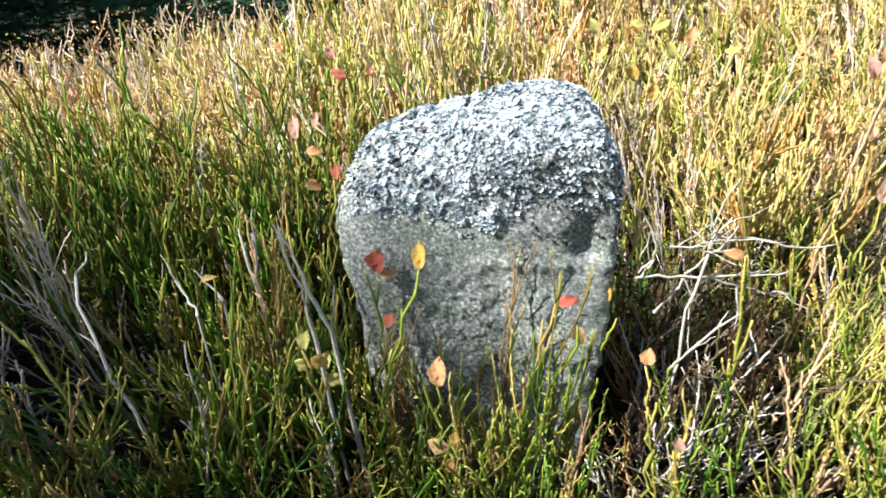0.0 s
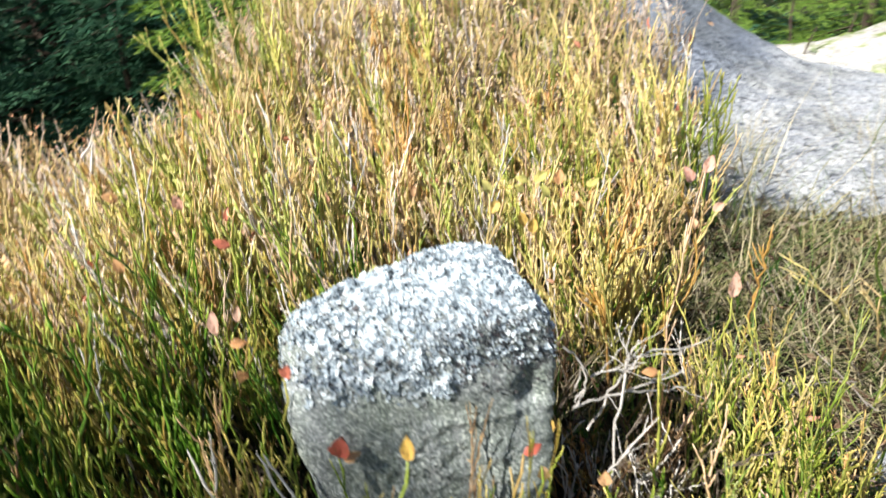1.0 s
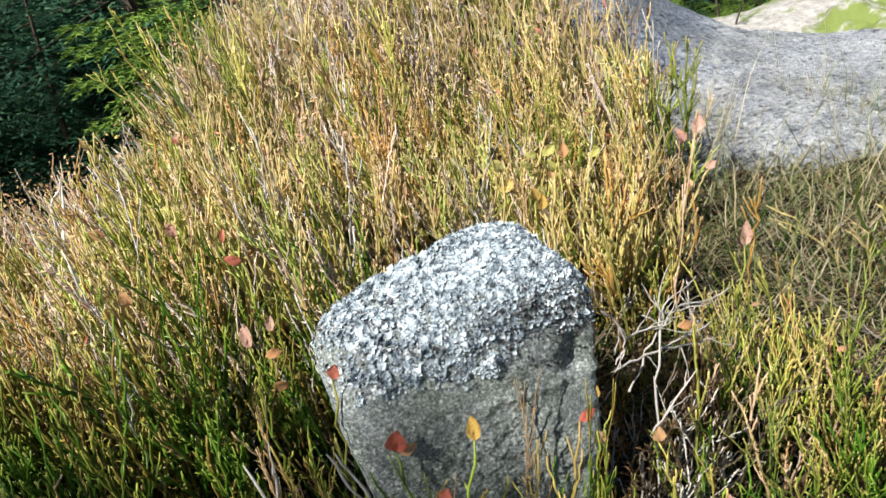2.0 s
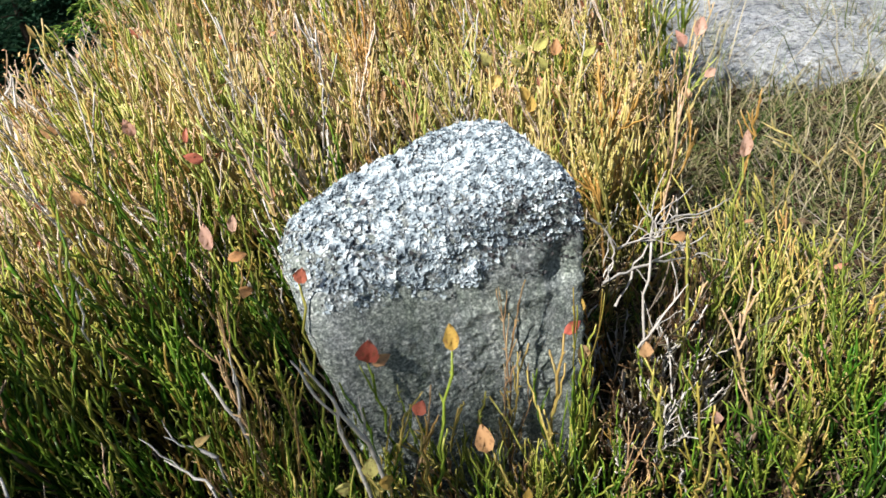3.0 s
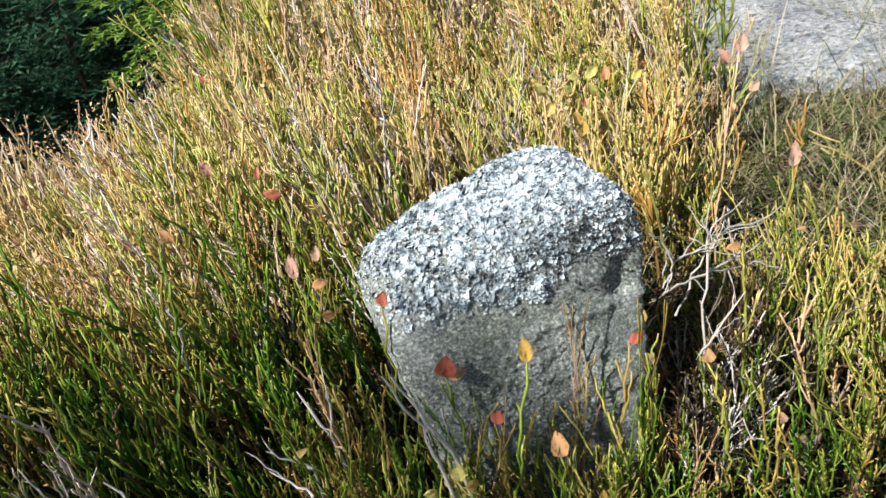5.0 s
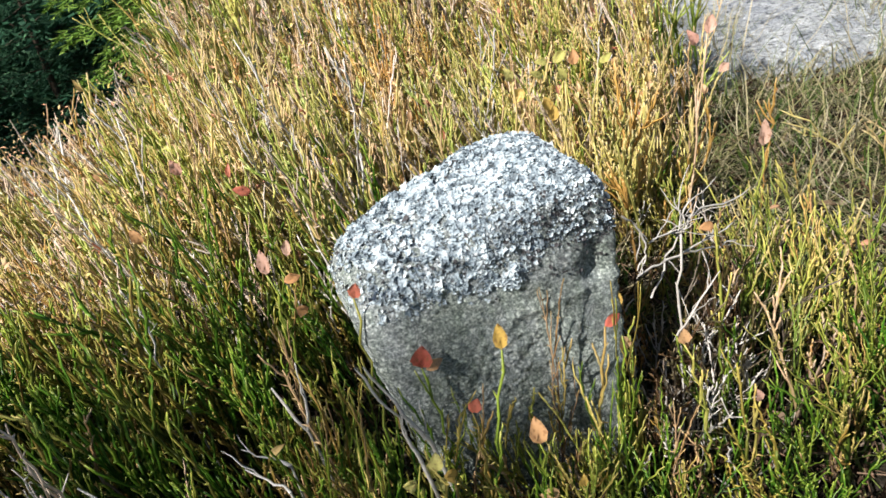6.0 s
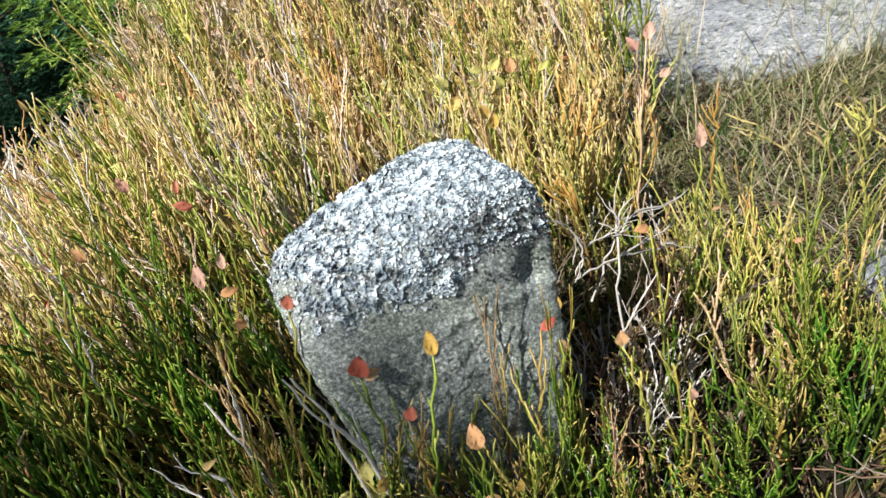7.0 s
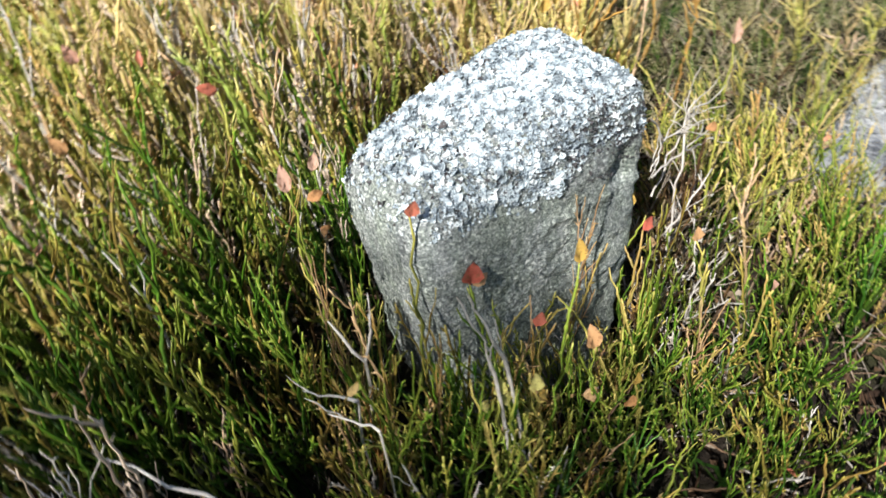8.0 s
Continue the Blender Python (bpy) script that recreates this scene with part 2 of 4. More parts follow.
def soil_material():
    k = Nodes("peaty_soil", 0.95, 0.15)
    xyz = place_coords(k)
    c = k.ramp(k.noise(60, 6, xyz, 0.7), [(0.3, (0.010, 0.008, 0.006)), (0.55, (0.028, 0.022, 0.017)), (0.78, (0.10, 0.085, 0.066))])
    c = k.mix(k.ramp(k.noise(5, 4, xyz), [(0.45, (0, 0, 0)), (0.7, (0.7, 0.7, 0.7))]), c, (0.05, 0.062, 0.02))
    k.bump(k.noise(45, 6, xyz, 0.75), 0.9, 0.02)
    return k.done(c)


def simple_ramp_material(name, stops, rough=0.9, scale=40, depth=0.01):
    """Colour picked for every loose piece, with a fine grain."""
    k = Nodes(name, rough, 0.12)
    c = k.ramp(k.add("ShaderNodeNewGeometry").outputs["Random Per Island"], stops)
    n = k.noise(scale, 4, place_coords(k))
    c = k.mix(0.6, c, k.ramp(n, [(0.3, (0.5, 0.5, 0.5)), (0.65, (1, 1, 1))]), "MULTIPLY")
    k.bump(n, 0.4, depth)
    return k.done(c)


GRANITE, OUTCROP, BOULDER, SOIL = granite_material(), outcrop_material(), boulder_material(), soil_material()
LICHEN = lichen_material("foliose_lichen", [(0.0, (0.07, 0.085, 0.10)), (0.22, (0.20, 0.245, 0.28)), (0.45, (0.42, 0.50, 0.56)), (0.72, (0.68, 0.76, 0.80)), (1.0, (0.88, 0.91, 0.92))])
DARK_LICHEN = lichen_material("dark_lichen", [(0.0, (0.03, 0.03, 0.032)), (0.7, (0.09, 0.085, 0.09)), (1.0, (0.2, 0.2, 0.21))])
LITTER = simple_ramp_material("leaf_litter", [(0.0, (0.025, 0.016, 0.012)), (0.5, (0.07, 0.042, 0.026)), (0.85, (0.16, 0.10, 0.06)), (1.0, (0.32, 0.28, 0.23))])
BARK = simple_ramp_material("spruce_bark", [(0.0, (0.06, 0.045, 0.035)), (1.0, (0.10, 0.08, 0.06))], 0.95, 30, 0.02)
# needle green deepened for forest shade, young green lifted for sun on it
NEEDLES = simple_ramp_material("spruce_needles", [(0.0, (0.02, 0.075, 0.042)), (0.6, (0.04, 0.115, 0.062)), (1.0, (0.07, 0.16, 0.08))], 0.6)
BRIGHT_NEEDLES = simple_ramp_material("young_foliage", [(0.0, (0.11, 0.22, 0.035)), (0.6, (0.18, 0.31, 0.05)), (1.0, (0.28, 0.40, 0.08))], 0.6)
HEATH_LEAF = simple_ramp_material("heath_leaf", [(0.0, (0.70, 0.34, 0.20)), (0.35, (0.80, 0.52, 0.32)), (0.75, (0.80, 0.60, 0.32)), (1.0, (0.70, 0.58, 0.12))], 0.6, 300, 0.001)


# ---- mesh tools ----
rng = np.random.default_rng(7)


def mesh_from(name, verts, quads, young=None, material=None, smooth=False, tone=None):
    """A mesh from arrays; a quad whose last two corners agree is a triangle."""
    verts, quads = np.asarray(verts, np.float32), np.asarray(quads, np.int32)
    me = bpy.data.meshes.new(name)
    tri = quads[:, 2] == quads[:, 3]
    sizes = np.where(tri, 3, 4).astype(np.int32)
    keep = np.ones(quads.shape, bool)
    keep[:, 3] = ~tri
    loops = quads[keep]
    me.vertices.add(len(verts))
    me.vertices.foreach_set("co", verts.ravel())
    me.loops.add(len(loops))
    me.loops.foreach_set("vertex_index", loops)
    me.polygons.add(len(quads))
    me.polygons.foreach_set("loop_start", np.concatenate(([0], np.cumsum(sizes)[:-1])).astype(np.int32))
    me.polygons.foreach_set("use_smooth", np.full(len(quads), smooth))
    if young is not None:
        a = me.attributes.new("young", "FLOAT", "POINT")
        a.data.foreach_set("value", np.asarray(young, np.float32))
    if tone is not None:
        a = me.attributes.new("tone", "FLOAT", "POINT")
        a.data.foreach_set("value", np.asarray(tone, np.float32))
    me.update(calc_edges=True)
    if material:
        me.materials.append(material)
    return me


def child(name, me, parent, m=None, label=""):
    ob = new(name, me)
    ob.parent = parent
    if m is not None:
        ob.matrix_basis = m
    return tagged(ob, label)


def unit(v):
    v = np.asarray(v, float)
    return v / max(1e-9, np.linalg.norm(v))


def smooth_step(a, b, x):
    t = np.clip((x - a) / (b - a), 0, 1)
    return t * t * (3 - 2 * t)


class Twigs:
    """Collects tapering tubes: points, faces and how young each point is."""

    def __init__(self):
        self.v, self.f, self.y, self.n = [], [], [], 0
        self.t, self.tone = [], rng.uniform()

    def tube(self, pts, r0, r1, y0=0.0, y1=1.0, sides=4):
        pts = np.asarray(pts, float)
        n = len(pts)
        along = np.gradient(pts, axis=0)
        side = np.cross(along, [0.31, 0.52, 0.79])
        side /= np.linalg.norm(side, axis=1)[:, None] + 1e-9
        up = np.cross(side, along)
        up /= np.linalg.norm(up, axis=1)[:, None] + 1e-9
        s = np.linspace(0, 1, n)
        r = r0 + (r1 - r0) * s
        if n > 2:
            r = r * rng.uniform(0.78, 1.30, n)
            r[-1] *= 0.7
        a = np.arange(sides) * 2 * np.pi / sides
        ring = pts[:, None] + r[:, None, None] * (np.cos(a)[None, :, None] * side[:, None] + np.sin(a)[None, :, None] * up[:, None])
        self.v.append(ring.reshape(-1, 3))
        self.y.append(np.repeat(y0 + (y1 - y0) * s, sides))
        self.t.append(np.full(n * sides, np.clip(self.tone + rng.normal(0, 0.05), 0, 1)))
        i, j = np.meshgrid(np.arange(n - 1), np.arange(sides), indexing="ij")
        k = (j + 1) % sides
        f = np.stack([i * sides + j, i * sides + k, (i + 1) * sides + k, (i + 1) * sides + j], -1).reshape(-1, 4)
        last = (n - 1) * sides
        cap = [[last, last + 1, last + 2, last + (3 if sides == 4 else 2)]]
        self.f.append(np.concatenate([f, cap]) + self.n)
        self.n += n * sides

    def bud(self, at, way, length, r, young=0.9):
        """A small three-sided cone."""
        d = unit(way)
        side = unit(np.cross(d, [0.3, 0.5, 0.8]))
        up = np.cross(d, side)
        at = np.asarray(at, float)
        self.v.append(np.array([at + r * (math.cos(a) * side + math.sin(a) * up) for a in (0.0, 2.1, 4.2)] + [at + d * length]))
        self.y.append(np.full(4, young))
        self.t.append(np.full(4, self.tone))
        self.f.append(np.array([[0, 1, 3, 3], [1, 2, 3, 3], [2, 0, 3, 3]]) + self.n)
        self.n += 4

    def blade(self, pts, width, y0=0.0, y1=1.0, across=None):
        """A thin folded blade along the points."""
        pts = np.asarray(pts, float)
        n = len(pts)
        along = np.gradient(pts, axis=0)
        side = np.cross(along, across if across is not None else [0.2, 0.1, 1.0])
        side /= np.linalg.norm(side, axis=1)[:, None] + 1e-9
        s = np.linspace(0, 1, n)
        w = width * (1 - s ** 2 * 0.9)
        v = np.stack([pts - side * w[:, None], pts + side * w[:, None]], 1).reshape(-1, 3)
        self.v.append(v)
        self.y.append(np.repeat(y0 + (y1 - y0) * s, 2))
        self.t.append(np.full(2 * n, rng.uniform()))
        i = np.arange(n - 1)
        self.f.append(np.stack([2 * i, 2 * i + 1, 2 * i + 3, 2 * i + 2], 1) + self.n)
        self.n += 2 * n

    def arrays(self):
        return np.concatenate(self.v), np.concatenate(self.f), np.concatenate(self.y), np.concatenate(self.t)

    def mesh(self, name, material):
        v, f, y, t = self.arrays()
        return mesh_from(name, v, f, y, material, True, t)


def wander(start, way, length, steps, wobble, lift=0.0, zig=0.0):
    """A crooked line that starts off along way; zig: how far it turns to and fro at its nodes."""
    p, d, out = np.array(start, float), unit(way), [np.array(start, float)]
    side = unit(np.cross(d, rng.normal(0, 1, 3)))
    for k in range(steps):
        d = unit(d + rng.normal(0, wobble, 3) + [0, 0, lift] + side * zig * (1 if k % 2 else -1))
        p = p + d * length / steps * rng.uniform(0.75, 1.25)
        out.append(p)
    return np.array(out)


def bush(stems, height, spread, fork=4, sub=True, thick=1.0, lean=(0, 0), splay=0.5, plain=False, broom=False):
    """Bilberry growth: angular green stems that bend at every node and fork again and again. Gives tubes and tips for every stem."""
    made = []
    segs, arms, s0, s1 = (4, 2, 3, 3) if plain else (15, 9, 3, 3)
    for _ in range(stems):
        tw, tips = Twigs(), []
        a, r = rng.uniform(0, 2 * np.pi), spread * math.sqrt(rng.uniform(0, 1))
        foot = np.array([r * math.cos(a), r * math.sin(a), -0.01])
        h = height * rng.uniform(0.60, 1.08)
        out = rng.uniform(0.03, 0.55) * splay
        way = [out * math.cos(a) + lean[0] * rng.uniform(0.4, 1.5), out * math.sin(a) + lean[1], 1]
        main = wander(foot, way, h * 0.74, segs, 0.08 if plain else 0.05, 0.03, 0.26 if plain else 0.20)
        rad = thick * rng.uniform(0.0015, 0.0027)
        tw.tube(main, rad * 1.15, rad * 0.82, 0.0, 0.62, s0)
        for b in range(fork):
            at = rng.uniform(0.42 if broom else 0.36, 0.98) if b else 1.0
            i = min(segs - 1, int(at * segs))
            p = main[i] if at < 1 else main[-1]
            d = unit(main[min(i + 1, segs)] - main[max(i - 1, 0)])
            turn = rng.normal(0, 1, 3)
            turn = unit(turn - d * turn.dot(d))
            length = h * (rng.uniform(0.15, 0.36) if broom else rng.uniform(0.20, 0.46))
            twig = wander(p, d + turn * rng.uniform(0.5, 1.2) * splay, length, arms, 0.12 if plain else 0.06, 0.07, 0.30)
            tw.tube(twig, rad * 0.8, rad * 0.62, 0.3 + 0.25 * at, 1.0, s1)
            tips.append((twig[-1], unit(twig[-1] - twig[-2])))
            if not plain:
                for j in range(1, arms):
                    if rng.uniform() < 0.72:
                        bud = unit(twig[j + 1] - twig[j]) + unit(rng.normal(0, 1, 3)) * 1.1
                        tw.bud(twig[j], bud, rng.uniform(0.004, 0.009), rad * 0.9, 0.93)
            if sub:
                for q in range(1 if plain else rng.integers(1, 4)):
                    j = rng.integers(1, arms)
                    d2 = unit(twig[j + 1] - twig[j]) if j < arms else d
                    turn = rng.normal(0, 1, 3)
                    turn = unit(turn - d2 * turn.dot(d2))
                    shoot = wander(twig[j], d2 + turn * rng.uniform(0.6, 1.4) * splay, length * rng.uniform(0.18, 0.5), 2 if plain else 4, 0.14 if plain else 0.06, 0.08, 0.30)
                    tw.tube(shoot, rad * 0.66, rad * 0.56, 0.6, 1.0, s1)
                    tips.append((shoot[-1], unit(shoot[-1] - shoot[-2])))
        made.append((tw, tips))
    return made


def leaf_mesh(name, material, length=0.02, width=0.012, cup=0.25, curl=0.2):
    """An oval pointed leaf, folded along its midrib, from its stalk along +y."""
    us, verts, quads = np.linspace(0, 1, 7), [], []
    for u in us:
        w = width / 2 * (math.sin(math.pi * u ** 0.85) ** 0.75 if 0 < u < 1 else 0.04)
        z = -curl * length * u * u
        for s in (-1, -0.5, 0, 0.5, 1):
            jag = 1 + 0.06 * math.sin(u * 23 + s * 3)
            verts.append((s * w * jag, u * length, z + abs(s) * w * cup + 0.10 * width * math.sin(7 * u + 4 * s + 60 * length) + 0.06 * width * math.sin(15 * u - 6 * s)))
    for i in range(6):
        for j in range(4):
            a = i * 5 + j
            quads.append((a, a + 1, a + 6, a + 5))
    return mesh_from(name, verts, quads, None, material, True)


def facing(place, way, normal, size=1.0):
    """A pose whose +y runs along way and whose +z points to normal."""
    y = Vector(unit(way))
    z = Vector(unit(normal))
    x = y.cross(z).normalized()
    z = x.cross(y)
    m = Matrix((x, y, z)).transposed().to_4x4()
    return Matrix.Translation(Vector(place)) @ m @ Matrix.Scale(size, 4)


# ---- lie of the land ----
def ground_z(x, y):
    x, y = np.asarray(x, float), np.asarray(y, float)
    z = -0.03 + 0.10 * smooth_step(0.2, 1.1, x) * smooth_step(0.2, 0.9, y)
    z = z + 0.26 * smooth_step(0.95, 2.2, y) * smooth_step(-0.25, 0.35, x) * (1 - smooth_step(0.62, 0.95, x - 0.62 * (y - 1.2)))
    z = z - 0.10 * smooth_step(-0.3, -1.6, x)
    z = z - 2.4 * smooth_step(1.7 , 7.0, y - 1.1 * np.clip(x + 0.1, 0, 1.2)) - 0.9 * smooth_step(8, 60, y)
    z = z - 0.40 * smooth_step(2.0, 2.9, x) - 0.25 * smooth_step(2.6, 5.5, x) - 0.6 * smooth_step(-3, -9, x)
    return z + 0.018 * np.sin(5.1 * x + 1.3) * np.cos(4.3 * y) + 0.012 * np.sin(11 * x - 7 * y)


def make_ground():
    """One sheet, fine near the stone and wider apart towards the horizon."""
    near = np.linspace(-2.6, 2.6, 131)
    far = np.concatenate([2.6 + np.cumsum(0.06 * 1.16 ** np.arange(1, 58))])
    far = far[far < 1500]
    axis = np.concatenate([-far[::-1], near, far])
    xs, ys = np.meshgrid(axis, axis + 1.2, indexing="ij")
    zs = ground_z(xs, ys)
    rough = np.array([[noise.noise((a * 7, b * 7, 0.3)) for b in axis] for a in axis])
    zs = zs + 0.012 * rough
    n = len(axis)
    i, j = np.meshgrid(np.arange(n - 1), np.arange(n - 1), indexing="ij")
    a = i * n + j
    quads = np.stack([a, a + n, a + n + 1, a + 1], -1).reshape(-1, 4)
    ob = new("ground", mesh_from("ground", np.stack([xs, ys, zs], -1).reshape(-1, 3), quads, None, SOIL, True))
    return tagged(ob, "dark peaty soil under the heath", "ground", kind="structure")


make_ground()


def outcrop_z(x, y):
    """A flat slab that swells into a low hump behind and breaks off along straight edges."""
    base = 0.105 + 0.012 * np.sin(2.1 * x + 0.5) * np.cos(1.7 * y)
    mound = 0.45 * np.exp(-((((x - 1.42) / 0.56) ** 2 + ((y - 2.75) / 0.72) ** 2) ** 1.25))
    back = np.clip((x - 2.32) * 0.864 + (y - 1.72) * 0.504, 0, 3)
    fore = np.clip(-(x - 1.0) * 0.41 - (y - 1.15) * 0.91 + 0.05 * np.sin(7 * x), 0, 3)
    side = np.clip(0.92 - x, 0, 3)
    return base + mound - 0.22 * back - 0.55 * fore - 0.8 * side - 0.6 * np.clip(y - 3.3, 0, 3) - 1.3 * np.clip(0.98 - y, 0, 3) - 1.5 * np.clip(x - 3.15, 0, 3)


def make_outcrop():
    xs, ys = np.meshgrid(np.linspace(0.55, 3.9, 190), np.linspace(0.30, 4.1, 190), indexing="ij")
    zs = outcrop_z(xs, ys)
    rough = np.array([[noise.fractal((a * 5, b * 5, 2.0), 0.9, 2.1, 5) for b in ys[0]] for a in xs[:, 0]])
    zs = zs + 0.016 * rough
    n = 190
    i, j = np.meshgrid(np.arange(n - 1), np.arange(n - 1), indexing="ij")
    a = i * n + j
    quads = np.stack([a, a + n, a + n + 1, a + 1], -1).reshape(-1, 4)
    ob = new("granite_outcrop", mesh_from("granite_outcrop", np.stack([xs, ys, zs], -1).reshape(-1, 3), quads, None, OUTCROP, True))
    tagged(ob, "bare pale grey granite slab rising from the heath", "rock outcrop")


make_outcrop()


def rounded_rock(name, centre, planes, power, level, roughness, seed, material):
    """A rock worn round from a few flat sides: each plane is a normal and a point on it."""
    bm = bmesh.new()
    bmesh.ops.create_icosphere(bm, subdivisions=level, radius=1)
    c = Vector(centre)
    sides = []
    for n, p in planes:
        n = Vector(n).normalized()
        sides.append((n, max(0.01, n.dot(Vector(p) - c))))
    for v in bm.verts:
        d = v.co.normalized()
        total = sum(max(0.0, n.dot(d) / h) ** power for n, h in sides)
        p = c + d * total ** (-1 / power)
        k = Vector((seed, seed, seed))
        bulge = (roughness[4] * noise.noise(p * 260 + k) if len(roughness) > 4 else 0) + roughness[0] * noise.noise(p * roughness[1] + k) + roughness[2] * noise.fractal(p * roughness[3] + k, 0.8, 2.1, 4)
        v.co = p + d * bulge
    return bm


# ---- the standing stone ----
STONE_CENTRE = (0.03, 0.625, 0.15)
STONE_SIDES = [
    ((-0.20, -0.97, 0.02), (0.045, 0.564, 0.268)),
    ((-0.36, -0.31, 0.88), (0.060, 0.625, 0.341)),
    ((0.97, -0.05, 0.20), (0.146, 0.575, 0.320)),
    ((0.98, -0.05, -0.04), (0.153, 0.575, 0.240)),
    ((0.62, 0.05, 0.78), (0.132, 0.600, 0.357)),
    ((-0.955, 0.13, -0.17), (-0.100, 0.605, 0.240)),
    ((-0.76, 0.10, 0.58), (-0.082, 0.650, 0.303)),
    ((0.20, 0.97, 0.12), (0.100, 0.665, 0.320)),
    ((0, 0, -1), (0.03, 0.6, -0.10)),
]


def make_stone():
    bm = rounded_rock("stone", STONE_CENTRE, STONE_SIDES, 15, 7, (0.006, 14, 0.0028, 75, 0.0008), 3.7, GRANITE)
    for v in bm.verts:
        p = v.co
        front = smooth_step(0.62, 0.57, p.y)
        # a chipped hollow with a swelling beside it, and two shallow ledges
        hollow = math.exp(-(((p.x - 0.124) / 0.012) ** 2 + ((p.z - 0.245) / 0.026) ** 2))
        swell = math.exp(-(((p.x - 0.092) / 0.024) ** 2 + ((p.z - 0.262) / 0.016) ** 2))
        rib = math.exp(-(((p.x - 0.046) / 0.005) ** 2 + ((p.z - 0.262) / 0.018) ** 2))
        ledge = math.exp(-(((p.z - 0.222 - 0.1 * (p.x - 0.1)) / 0.006) ** 2)) * smooth_step(0.02, 0.06, p.x)
        p.y += front * (0.012 * hollow - 0.005 * swell - 0.003 * rib - 0.003 * ledge)
    bm.normal_update()
    crust, skin = bm.verts.layers.float.new("crust"), bm.verts.layers.float.new("skin")
    for v in bm.verts:
        p = v.co
        high = smooth_step(0.262, 0.30, p.z + 0.02 * noise.noise(p * 30))
        right = smooth_step(0.02, 0.09, p.x) * smooth_step(0.225, 0.27, p.z)
        # high part darkens the gaps between flakes as painted shade, right part is crust
        v[crust] = min(1.0, 0.85 * high + 0.75 * right)
        v[skin] = high * (1 - 0.6 * smooth_step(0.03, 0.075, p.x) * smooth_step(0.345, 0.30, p.z)) * smooth_step(-0.10, -0.07, p.x)
    for f in bm.faces:
        f.smooth = True
    me = bpy.data.meshes.new("standing_stone")
    bm.to_mesh(me)
    bm.free()
    me.materials.append(GRANITE)
    ob = new("standing_stone", me)
    tagged(ob, "squat weathered granite marker stone, lichen over its top", "stone")
    return ob


def make_lichen(stone):
    """Leafy lichen flakes, thickest on the crown, thinning down the face."""
    me = stone.data
    n = len(me.polygons)
    centre, normal, area = np.empty(n * 3, np.float32), np.empty(n * 3, np.float32), np.empty(n, np.float32)
    me.polygons.foreach_get("center", centre)
    me.polygons.foreach_get("normal", normal)
    me.polygons.foreach_get("area", area)
    centre, normal = centre.reshape(-1, 3), normal.reshape(-1, 3)
    x, y, z = centre.T
    wave = np.array([noise.noise((a * 16, b * 16, c * 16)) for a, b, c in centre])
    fine = np.array([noise.noise((a * 60, b * 60, c * 60)) for a, b, c in centre])
    dots = np.array([noise.noise((a * 150, b * 150, c * 150)) for a, b, c in centre])
    line = 0.262 + 0.016 * wave + 0.015 * smooth_step(0.03, 0.1, x) - 0.012 * smooth_step(0.06, -0.04, x) * smooth_step(-0.1, -0.03, x)
    cover = smooth_step(-0.012, 0.010, z - line)
    bare = smooth_step(0.03, 0.075, x) * smooth_step(0.345, 0.30, z)
    pale = cover * (1 - 0.62 * bare) * (0.12 + 0.88 * smooth_step(-0.12, 0.08, fine + 0.6 * dots + 0.5 * smooth_step(0.31, 0.345, z)))
    pale = pale * (0.12 + 0.88 * smooth_step(-0.092, -0.066, x + 0.02 * wave))
    for name, weight, count, mat, label, size in (
        ("lichen", pale, 19000, LICHEN, "pale blue-grey leafy lichen flakes on the stone", 1.0),
        ("dark_lichen", cover * (0.15 + bare) + 0.25 * smooth_step(0.235, 0.265, z) * bare, 2600, DARK_LICHEN, "sooty black crust lichen on the stone", 0.8),
    ):
        w = weight * area
        pick = rng.choice(n, count, p=w / w.sum())
        verts, quads = [], []
        for k, i in enumerate(pick):
            nn = unit(normal[i] + rng.normal(0, 0.34, 3))
            a = unit(np.cross(nn, rng.normal(0, 1, 3)))
            b = np.cross(nn, a)
            r = size * rng.choice([0.0009, 0.0014, 0.0020, 0.0028, 0.0038], p=[0.32, 0.32, 0.22, 0.10, 0.04]) * rng.uniform(0.8, 1.2) * (1.2 if normal[i][2] > 0.5 else 1.0)
            base = centre[i] + normal[i] * rng.uniform(0.0002, 0.0026)
            m = len(verts)
            verts.append(base - nn * 0.0006)
            for q in range(7):
                t = q * math.pi / 3.5
                rr = r * (rng.uniform(0.85, 1.3) if q % 2 else rng.uniform(0.5, 0.9))
                verts.append(base + a * rr * math.cos(t) + b * rr * math.sin(t) + nn * rng.uniform(-0.1, 0.4) * r)
            for q in range(7):
                quads.append((m, m + 1 + q, m + 1 + (q + 1) % 7, m + 1 + (q + 1) % 7))
        ob = new(name, mesh_from(name, verts, quads, None, mat, False))
        tagged(ob, label, "lichen", kind="stuff")


stone = make_stone()
make_lichen(stone)


